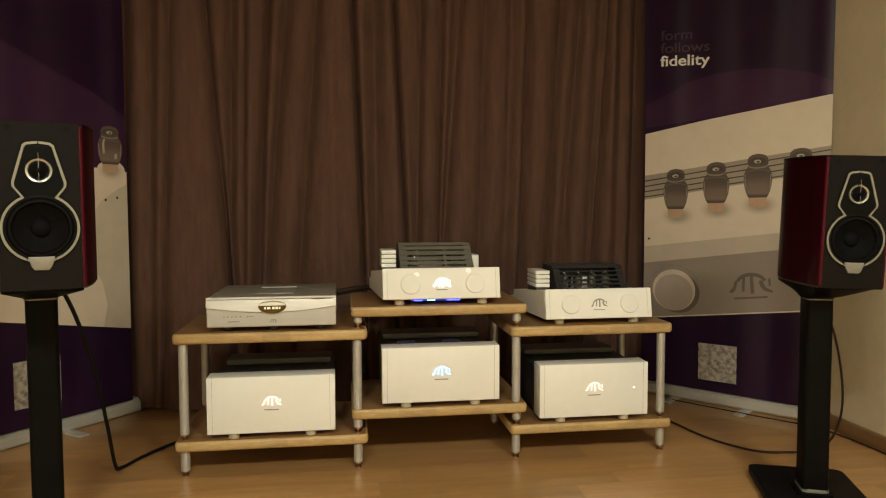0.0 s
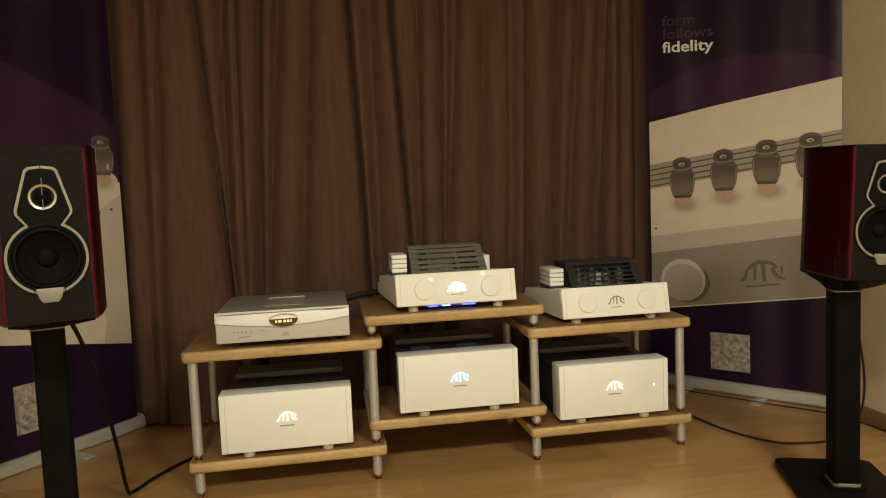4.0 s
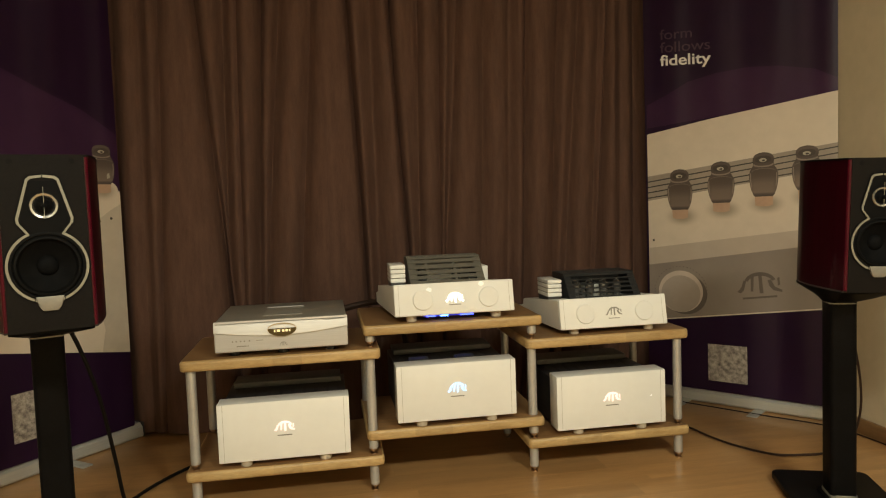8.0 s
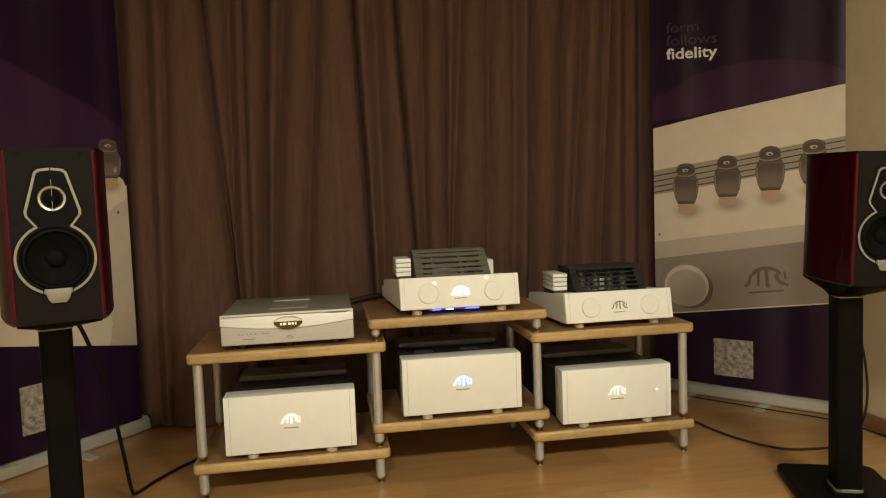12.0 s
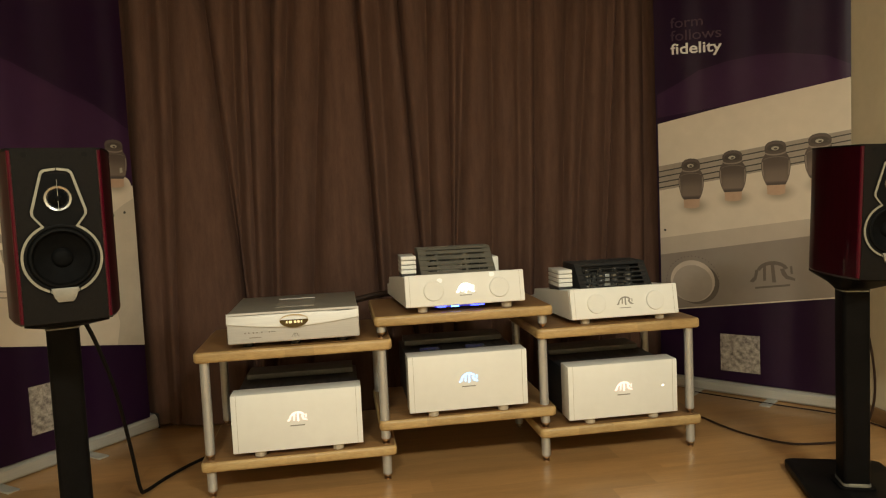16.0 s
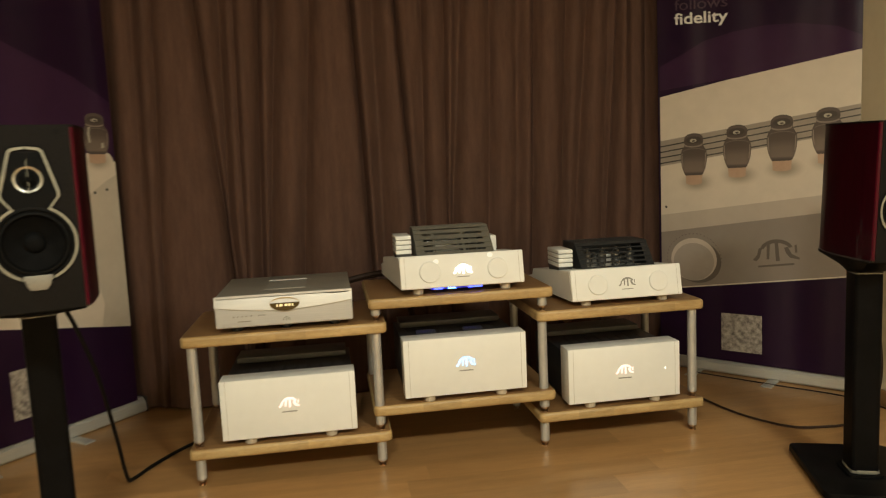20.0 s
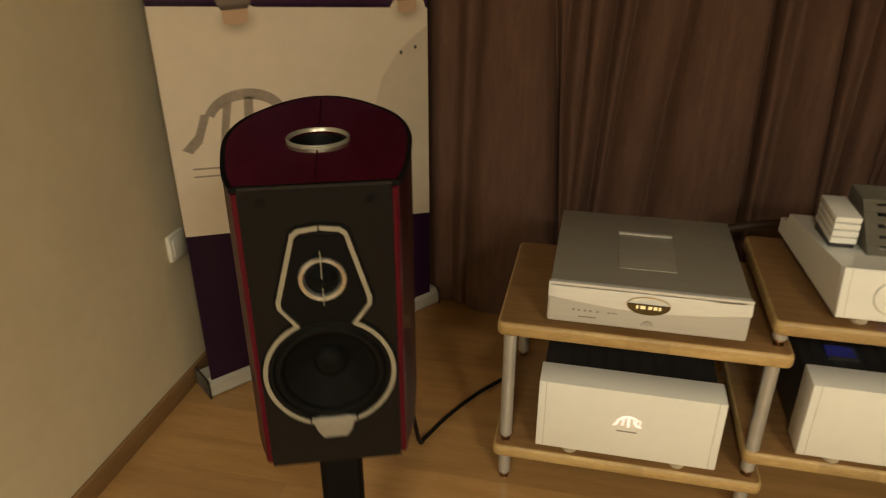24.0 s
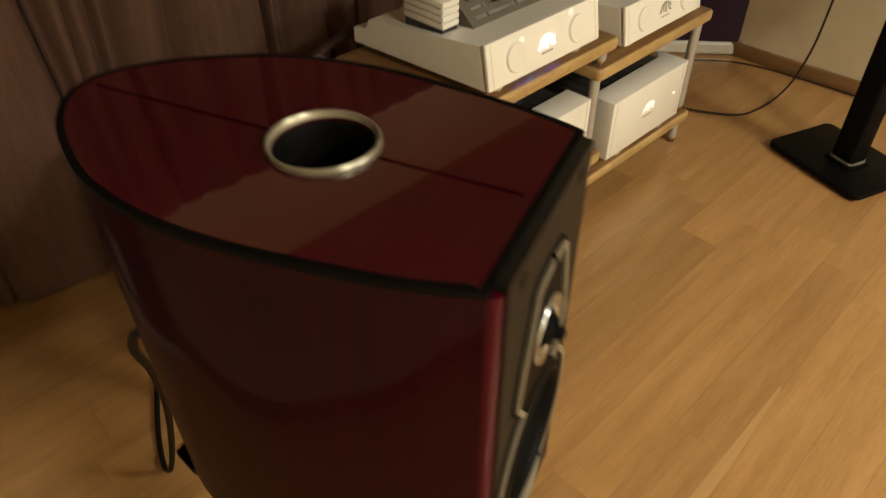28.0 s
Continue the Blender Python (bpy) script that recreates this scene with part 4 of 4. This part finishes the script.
valve_amp("white valve amplifier with glossy leaning front, lit emblem and blue glow", 0.009, 0.010, 0.569, M_BRIGHTLOGO, "bright glowing arched mark", 0.419, True, M_CAGE, (0.072, 0.345))
valve_amp("white valve amplifier with black cage and unlit emblem", 0.601, 0.030, 0.484, M_GREYLOGO, "dark grey arched mark", 0.406, False, M_CAGE_B, (0.076, 0.356))


# ---- disc player ----
cd = thing("disc_player", "silver disc player with grey lid and amber display", "disc player", pose(-0.584, -0.008, 0.500))
CW, CH = 0.432, 0.100
part("case", box(0.003, CW - 0.003, 0.018, 0.418, 0.012, CH + 0.010, 0.002), M_CDTOP, cd, "grey satin metal case")
part("lid", box(CW / 2 - 0.065, CW / 2 + 0.065, 0.100, 0.30, CH + 0.010, CH + 0.0122, 0.0008), M_LID, cd, "grey sliding disc lid")
part("lid_grip", box(CW / 2 - 0.065, CW / 2 + 0.065, 0.284, 0.298, CH + 0.0122, CH + 0.0150, 0.001), M_SILVER, cd)
front = part("front_panel", box(0, CW, 0.0, 0.018, 0.010, CH + 0.012, 0.006, 3), M_SILVER, cd, "silver front panel")
lip = [(0, 0.078)] + [(CW * i / 16, 0.078 - 0.018 * math.sin(math.pi * i / 16)) for i in range(1, 16)] + [(CW, 0.078), (CW, CH + 0.012), (0, CH + 0.012)]
lip_bm = prism(lip, 0.0, 0.0065, 0.001, m=UPRIGHT)
for v in lip_bm.verts:
    if v.co.y < -0.003:
        v.co.y += 0.30 * max(0.0, v.co.z - 0.083)
part("upper_lip", lip_bm, M_SILVER_LIT, front, "curved protruding upper lip")
dc = (CW * 0.505, 0.082)
part("display_rim", band(arc(dc[0], dc[1] - 0.002, 0.047, 0, 360, 40, 0.0205)[:-1], arc(dc[0], dc[1] - 0.002, 0.0455, 0, 360, 40, 0.0182)[:-1], 0.0067, 0.0081, m=UPRIGHT), M_GOLD, front, "thin gold display rim")
part("display", art(arc(dc[0], dc[1] - 0.002, 0.0458, 180, 360, 24, 0.0235) + [(dc[0] + 0.0445, dc[1] + 0.001), (dc[0] - 0.0445, dc[1] + 0.001)], 0.0083, 0.0008), M_DISPLAY, front, "dark half-oval display")
for u0, u1 in ((-0.026, -0.021), (-0.017, -0.006), (0.0, 0.008), (0.011, 0.019), (0.022, 0.027)):
    part("digit_bar", art([(dc[0] + u0, dc[1] - 0.011), (dc[0] + u1, dc[1] - 0.011), (dc[0] + u1, dc[1] - 0.003), (dc[0] + u0, dc[1] - 0.003)], 0.0093, 0.0004), M_AMBER, front)
for i, u in enumerate((0.058, 0.070, 0.084, 0.096, 0.112, 0.136)):
    part("button", lathe([(0, 0), (0.0026, 0), (0.0026, 0.0012), (0.0022, 0.0016), (0, 0.0016)], 12, m=pose(u, 0.0, 0.046, 90)), M_CDTOP, front)
part("button_legend", box(0.140, 0.156, -0.0006, 0.0002, 0.045, 0.0475), M_GREYLOGO, front)
part("emblem", emblem(0.026, 0.0002, 0.001, m=pose(CW * 0.51, 0, 0.030) @ UPRIGHT), M_GREYLOGO, front)
part("name_bar", box(0.07, 0.11, -0.0005, 0.0003, 0.028, 0.031), M_CDTOP, front)
for u in (0.06, CW / 2, CW - 0.06):
    for v in (0.05, 0.33):
        part("foot", lathe([(0, 0), (0.016, 0), (0.018, 0.003), (0.018, 0.022), (0, 0.022)], 20), M_BLACK, cd, m=pose(u, v, -0.007))


# ---- loudspeakers: origin at the foot of the pole, front towards -y ----
SW, SH, SD = 0.094, 0.395, 0.395   # half width of the front, height, depth
SB = 0.722                          # height of the underside
FRONT = -0.205                      # front face, from the pole


def plan(inset=0.0):
    """Lute-shaped outline, half widths by depth."""
    marks = [(0.0, SW), (0.05, 0.108), (0.11, 0.117), (0.17, 0.123), (0.23, 0.120), (0.285, 0.106), (0.33, 0.082), (0.365, 0.056), (0.387, 0.030)]
    right = [Vector((p.x, p.y)) for p in smooth_line([Vector((w, d, 0)) for d, w in marks], 4)]
    pts = [(p.x, p.y) for p in right] + [(0.012, SD), (-0.012, SD)] + [(-p.x, p.y) for p in reversed(right)]
    out = []
    for i, p in enumerate(pts):
        a, b = Vector(pts[i - 1]), Vector(pts[(i + 1) % len(pts)])
        d = (b - a)
        nrm = Vector((-d.y, d.x)).normalized()
        q = Vector(p) + nrm * inset
        out.append((q.x, q.y + FRONT))
    return out


def trim_outline(grow):
    """Figure-eight of a tapered frame over a round ring, in x and height."""
    wz, r = 0.147, 0.0765 + grow
    top = [(0.0, 0.344 + grow), (0.022 + grow * 0.5, 0.341 + grow), (0.028 + grow * 0.8, 0.336 + grow * 0.8), (0.051 + grow, 0.252 + grow * 0.3), (0.050 + grow, 0.243 + grow * 0.1), (0.031 + grow, 0.218)]
    a0 = math.degrees(math.acos(min(1, (0.033 + grow) / r)))
    ring = arc(0, wz, r, a0, -180 - a0, 44)
    left = [(-x, z) for x, z in reversed(top[1:])]
    return top + ring + left


def speaker(label, m):
    t = thing("loudspeaker", label, "loudspeaker", m, "pair of loudspeakers")
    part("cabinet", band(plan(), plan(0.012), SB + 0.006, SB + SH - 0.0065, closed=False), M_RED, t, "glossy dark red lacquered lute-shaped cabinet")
    part("bottom_panel", prism(plan(0.004), SB, SB + 0.006), M_BLACK, t)
    part("rim", band(plan(-0.001), plan(0.0050), SB + SH - 0.0065, SB + SH - 0.0008), M_RUBBER, t, "black leather edge round the top")
    edge = plan(0.0050)
    edge = edge + [(edge[-1][0] + (edge[0][0] - edge[-1][0]) * k / 10, edge[-1][1]) for k in range(1, 10)]
    pc = FRONT + 0.164
    lid = bmesh.new()
    loops = []
    for line in (edge, [(0.037 * math.cos(2 * math.pi * k / 40), pc + 0.037 * math.sin(2 * math.pi * k / 40)) for k in range(40)]):
        vs = [lid.verts.new((x, y, SB + SH - 0.001)) for x, y in line]
        loops += [lid.edges.new((vs[k], vs[(k + 1) % len(vs)])) for k in range(len(vs))]
    bmesh.ops.triangle_fill(lid, edges=loops, use_beauty=True)
    drop = bmesh.ops.extrude_face_region(lid, geom=lid.faces[:])
    bmesh.ops.translate(lid, verts=[g for g in drop["geom"] if isinstance(g, bmesh.types.BMVert)], vec=(0, 0, -0.008))
    top = part("top_panel", lid, M_RED_LITTOP, t, "glossy dark red lacquered top")
    part("seam", box(-0.001, 0.001, FRONT + 0.013, FRONT + 0.119, SB + SH - 0.0012, SB + SH - 0.0003), M_RED, top)
    part("seam", box(-0.001, 0.001, FRONT + 0.209, FRONT + SD - 0.014, SB + SH - 0.0012, SB + SH - 0.0003), M_RED, top)
    zt = SB + SH - 0.001
    port = part("port_ring", lathe([(0.0420, 0.0), (0.0420, 0.0036), (0.0411, 0.0050), (0.0396, 0.0050), (0.0382, 0.0030), (0.0368, -0.003)], 40, close=False, m=pose(0, FRONT + 0.164, zt)), M_GOLDRING, t, "champagne metal port ring")
    part("port_well", lathe([(0.0, -0.16), (0.030, -0.16), (0.031, -0.05), (0.0340, -0.01), (0.0367, -0.002)], 36, close=False, m=pose(0, FRONT + 0.164, zt)), M_RUBBER, port, "black port opening")
    # front: black leather face, slightly proud
    wz, hr = 0.147, 0.0705
    x1, z0, z1 = SW - 0.009, 0.002, SH - 0.001
    marks = sorted(set([math.atan2(zz - wz, xx) for xx in (-x1, x1) for zz in (z0, z1)] + [2 * math.pi * k / 56 - math.pi for k in range(56)]))
    outer, ring = [], []
    for a in marks:
        c, q = math.cos(a), math.sin(a)
        r = min(x1 / abs(c) if abs(c) > 1e-6 else 9, ((z1 - wz) if q > 0 else (wz - z0)) / abs(q) if abs(q) > 1e-6 else 9)
        outer.append((r * c, wz + r * q))
        ring.append((hr * c, wz + hr * q))
    baf = part("baffle", band(outer, ring, -0.002, 0.010, m=Matrix.Translation((0, FRONT, SB)) @ UPRIGHT), M_LEATHER, t, "black leather front face")
    for sx in (-1, 1):
        strip = [(sx * (x1 + 0.0006 + 0.0084 * math.sin(radians(15 * k))), FRONT - 0.0075 + 0.008 * (1 - math.cos(radians(15 * k)))) for k in range(6, -1, -1)] + [(sx * (x1 + 0.0006), FRONT + 0.004), (sx * (SW - 0.003), FRONT + 0.004)]
        part("front_edge", prism(strip if sx < 0 else strip[::-1], SB + 0.006, SB + SH - 0.0065), M_RED_LITEDGE, t, "rounded red lacquered edge strip")
    ymat = Matrix.Translation((0, FRONT - 0.010, SB)) @ UPRIGHT
    part("recess_rim", band(trim_outline(0.009), trim_outline(0.0045), 0.0, 0.0016, m=ymat), M_RUBBER, baf)
    part("trim", band(trim_outline(0.0055), trim_outline(0.0), 0.0, 0.004, m=ymat), M_TRIM, baf, "satin silver figure-eight outline")
    for gap in (box(-0.0009, 0.0009, FRONT - 0.0146, FRONT - 0.0100, SB + 0.342, SB + 0.352), box(-0.0306, -0.0290, FRONT - 0.0146, FRONT - 0.0100, SB + 0.069, SB + 0.084), box(0.0290, 0.0306, FRONT - 0.0146, FRONT - 0.0100, SB + 0.069, SB + 0.084)):
        part("trim_joint", gap, M_RUBBER, baf)
    part("badge_plate", prism([(-0.022, 0.058), (-0.015, 0.048), (0.015, 0.048), (0.022, 0.058), (0.028, 0.080), (-0.028, 0.080)], 0.0005, 0.0065, 0.0015, m=ymat), M_BADGE, baf, "dull grey metal badge plate")
    part("face_plate", prism([(0.026, 0.336), (0.049, 0.247), (0.033, 0.222), (-0.033, 0.222), (-0.049, 0.247), (-0.026, 0.336)], 0.0, 0.0016, m=ymat), M_RUBBER, baf)
    for u in (-0.06, 0.06):
        part("grille_plug", lathe([(0, 0), (0.006, 0), (0.006, 0.0005), (0.003, 0.0007), (0, 0.0004)], 14, m=ymat @ pose(u, 0.379, 0)), M_RUBBER, baf)
    # tweeter
    tz = 0.281
    tw = part("tweeter_ring", lathe([(0.0285, 0.0010), (0.0290, 0.004), (0.0275, 0.0060), (0.0230, 0.0050), (0.0200, 0.0022), (0.0195, 0.0012)], 40, close=False, m=ymat @ pose(0, tz, 0)), M_CHROME, baf, "bright chrome tweeter ring")
    part("dome", lathe([(0.0200, 0.0018), (0.0165, 0.0026), (0.0145, 0.0050), (0.0095, 0.0095), (0.005, 0.0115), (0, 0.012)], 28, close=False, m=ymat @ pose(0, tz, 0)), M_CONE, tw, "dark fabric dome")
    part("damper_bar", prism([(-0.0004, tz - 0.030), (0.0004, tz - 0.030), (0.0006, tz), (0.0005, tz + 0.042), (-0.0005, tz + 0.042), (-0.0006, tz)], 0.0125, 0.0138, m=ymat), M_TRIM, tw, "thin metal bar over the dome")
    part("damper_tip", lathe([(0, 0.012), (0.006, 0.0125), (0.004, 0.017), (0, 0.0185)], 16, m=ymat @ pose(0, tz, 0)), M_CONE, tw)
    # woofer
    wm = ymat @ pose(0, wz, 0)
    sur = part("woofer_surround", lathe([(0.0765, 0.0), (0.0765, 0.0026), (0.0735, 0.0034), (0.0705, 0.0030), (0.0690, 0.0008), (0.0655, 0.0042), (0.0615, 0.0046), (0.0580, 0.0012), (0.0565, -0.003)], 56, close=False, m=wm), M_RUBBER, baf, "black rubber surround")
    part("cone", lathe([(0.0575, -0.0025), (0.048, -0.0095), (0.038, -0.0165), (0.029, -0.0220), (0.0215, -0.0255)], 56, close=False, m=wm), M_CONE, sur, "dark dished paper cone")
    part("dust_cap", lathe([(0.0225, -0.0250), (0.0205, -0.0205), (0.0155, -0.0165), (0.008, -0.0140), (0, -0.0132)], 36, close=False, m=wm), M_CONE, sur)
    # rear spine with terminals
    spine = part("rear_spine", box(-0.034, 0.034, FRONT + SD - 0.03, FRONT + SD + 0.006, SB + 0.004, SB + SH - 0.014, 0.006), M_STAND, t, "black glossy rear spine")
    for u in (-0.014, 0.014):
        for z in (0.07, 0.10):
            part("terminal", lathe([(0, 0), (0.008, 0), (0.008, 0.012), (0.006, 0.014), (0.006, 0.02), (0, 0.02)], 16, m=pose(u, FRONT + SD + 0.006, SB + z, -90)), M_GOLD, spine)
    return t


def rounded(hx, hy, r, cx=0.0):
    """Outline of a rectangle with rounded corners."""
    out = []
    for sx, sy, a in ((1, 1, 0), (-1, 1, 90), (-1, -1, 180), (1, -1, 270)):
        out += arc(cx + sx * (hx - r), sy * (hy - r), r, a, a + 90, 5)
    return out


def stand(label, m, top, ox, oy, turn):
    """A pole on a floor plate; the carrier at height top is set off by ox, oy and turned to suit the cabinet on it."""
    t = thing("speaker_stand", label, "speaker stand", m, "pair of speaker stands")
    part("base_plate", prism([(x, y + 0.02) for x, y in rounded(0.148, 0.19, 0.028)], 0.012, 0.030, 0.003), M_STAND, t, "heavy black floor plate")
    part("pole", prism(rounded(0.0375, 0.042, 0.012), 0.03, top - 0.045), M_STAND, t, "thick black rectangular pole")
    part("collar", band(rounded(0.050, 0.055, 0.014), rounded(0.0378, 0.0423, 0.012), 0.03, 0.037), M_STAND, t)
    part("foot_trim", band(rounded(0.0400, 0.0445, 0.014), rounded(0.0378, 0.0423, 0.012), 0.038, 0.046), M_BADGE, t, "thin grey metal collar at the foot of the pole")
    part("foot_badge", box(-0.026, 0.026, -0.0485, -0.0446, 0.038, 0.049, 0.0015), M_TRIM, t, "small silver plate at the foot of the pole")
    part("head_trim", band(rounded(0.0395, 0.0440, 0.014), rounded(0.0378, 0.0423, 0.012), top - 0.0510, top - 0.0475), M_BADGE, t, "thin grey metal ring at the head of the pole")
    part("top_plate", carrier(top - 0.047, top, ox, oy, turn), M_STAND, t, "tapered black carrier plate")
    for u in (-0.13, 0.13):
        for v in (-0.145, 0.185):
            part("spike", lathe([(0, 0), (0.003, 0), (0.010, 0.010), (0.010, 0.013), (0, 0.013)], 14), M_BRASS, t, m=pose(u, v, 0))
    return t


def carrier(z0, z1, ox, oy, turn):
    bm = bmesh.new()
    rows = []
    ct, st = math.cos(radians(turn)), math.sin(radians(turn))
    for k, z in ((0, z0), (0.35, z0 + 0.012), (1.0, z1 - 0.008), (1.0, z1)):
        ring = []
        for i in range(40):
            a = 2 * math.pi * i / 40
            c, s = math.cos(a), math.sin(a)
            q = 1 / max(abs(c) / 0.084, abs(s) / (0.180 if s < 0 else 0.145))
            x, y = q * c, q * s
            x, y = ox + x * ct - y * st, oy + x * st + y * ct
            ring.append(bm.verts.new((0.046 * c * (1 - k) + x * k, 0.046 * s * (1 - k) + y * k, z)))
        rows.append(ring)
    for a, b in zip(rows, rows[1:]):
        for i in range(40):
            bm.faces.new((a[i], a[(i + 1) % 40], b[(i + 1) % 40], b[i]))
    bm.faces.new(rows[0][::-1])
    bm.faces.new(rows[-1])
    return bm


SIZE = 0.957
stand("black metal speaker stand beside the wide curtain", pose(-0.912, -0.480, 0, 0, 0, 20.3), 0.7285, 0.011, -0.100, 0.0)
speaker("dark red lacquered bookshelf loudspeaker with black leather front", pose(-0.867, -0.570, 0.7285 - SIZE * SB, 0, 0, 20.3) @ Matrix.Scale(SIZE, 4))
stand("black metal speaker stand beside the banner", pose(1.311, -0.478, 0, 0, 0, -20.0), 0.681, 0.022, 0.048, 7.0)
speaker("dark red lacquered bookshelf loudspeaker angled towards the room", pose(1.348, -0.440, 0.681, 1.2, 1.6, -13.0) @ Matrix.Scale(SIZE, 4) @ Matrix.Translation((0, 0, -SB)))


# ---- cables ----
def cable(label, points, r=0.006, material=None):
    bm = tube(points, r)
    return tagged(new("cable", mesh_of("cable", bm, material or M_CABLE)), label, "cable", "loose cables")


cable("black speaker cable hanging from the cabinet to the floor", [(-0.940, -0.380, 0.81), (-0.952, -0.340, 0.79), (-0.950, -0.29, 0.72), (-0.925, -0.22, 0.60), (-0.905, -0.13, 0.42), (-0.902, -0.03, 0.20), (-0.906, 0.05, 0.04), (-0.903, 0.105, 0.008), (-0.86, 0.21, 0.008), (-0.785, 0.345, 0.008), (-0.66, 0.50, 0.008), (-0.5, 0.62, 0.008)], 0.006)
cable("thin dark brown speaker cable curving across the oak floor", [(1.42, -0.275, 0.75), (1.47, -0.225, 0.68), (1.60, -0.18, 0.45), (1.66, -0.15, 0.22), (1.65, -0.12, 0.07), (1.58, -0.10, 0.014), (1.47, -0.088, 0.008), (1.375, -0.055, 0.008), (1.30, 0.06, 0.008), (1.262, 0.18, 0.008), (1.238, 0.316, 0.008), (1.18, 0.45, 0.008), (1.0, 0.58, 0.008)], 0.0042, M_BCABLE)
cable("black mains cable running behind the shelves", [(-0.27, 0.395, 0.525), (-0.22, 0.44, 0.552), (-0.12, 0.475, 0.572), (-0.02, 0.50, 0.582), (0.05, 0.53, 0.57), (0.1, 0.56, 0.40), (0.12, 0.58, 0.1), (0.2, 0.6, 0.014)], 0.0125, M_BCABLE)
cable("thin dark cable along the skirting by the banner", [(1.40, 0.66, 0.006), (1.62, 0.38, 0.006), (1.79, 0.16, 0.006), (1.832, -0.1, 0.006), (1.836, -0.5, 0.006), (1.836, -0.9, 0.006)], 0.003, M_BCABLE)

# ---- floor planks ----
rng = random.Random(5)
PW = 0.1240
meshes = {}
far_planks = None
y = -0.013 + 8 * PW
while y > YF:
    near = y > -1.60
    x = XL - rng.uniform(0.0, 1.1)
    while x < XR:
        ln = rng.choice((0.8, 1.0, 1.2, 1.5)) if near else 2.4
        a, b = max(x, XL), min(x + ln, XR)
        if b - a > 0.03:
            key = round(b - a, 3)
            if near:
                if key not in meshes:
                    meshes[key] = mesh_of("plank", box(0, key - 0.0002, 0, PW - 0.0004, -0.012, 0.0), M_FLOOR)
                p = new("plank", meshes[key])
                p.parent = floor
                p.matrix_basis = pose(a, y - PW, 0)
            else:
                far_planks = box(a, b - 0.0006, y - PW, y - 0.0006, -0.012, 0.0, bm=far_planks)
        x += ln
    y -= PW
tagged(part("plank", far_planks, M_FLOOR, floor), kind="stuff")
# pale sapwood along the edges of a few planks: start, end, upper edge, width
for xa, xb, ya, wd in ((-0.37, 0.25, -0.753, 0.030), (-0.62, -0.385, -0.533, 0.034)):
    part("sapwood_streak", prism([(xa, ya - wd), (xa + 0.55 * (xb - xa), ya - 0.8 * wd), (xb, ya - 0.15 * wd), (xb, ya), (xa, ya)], 0.0001, 0.0006), M_SAP, floor, "pale streak of sapwood")
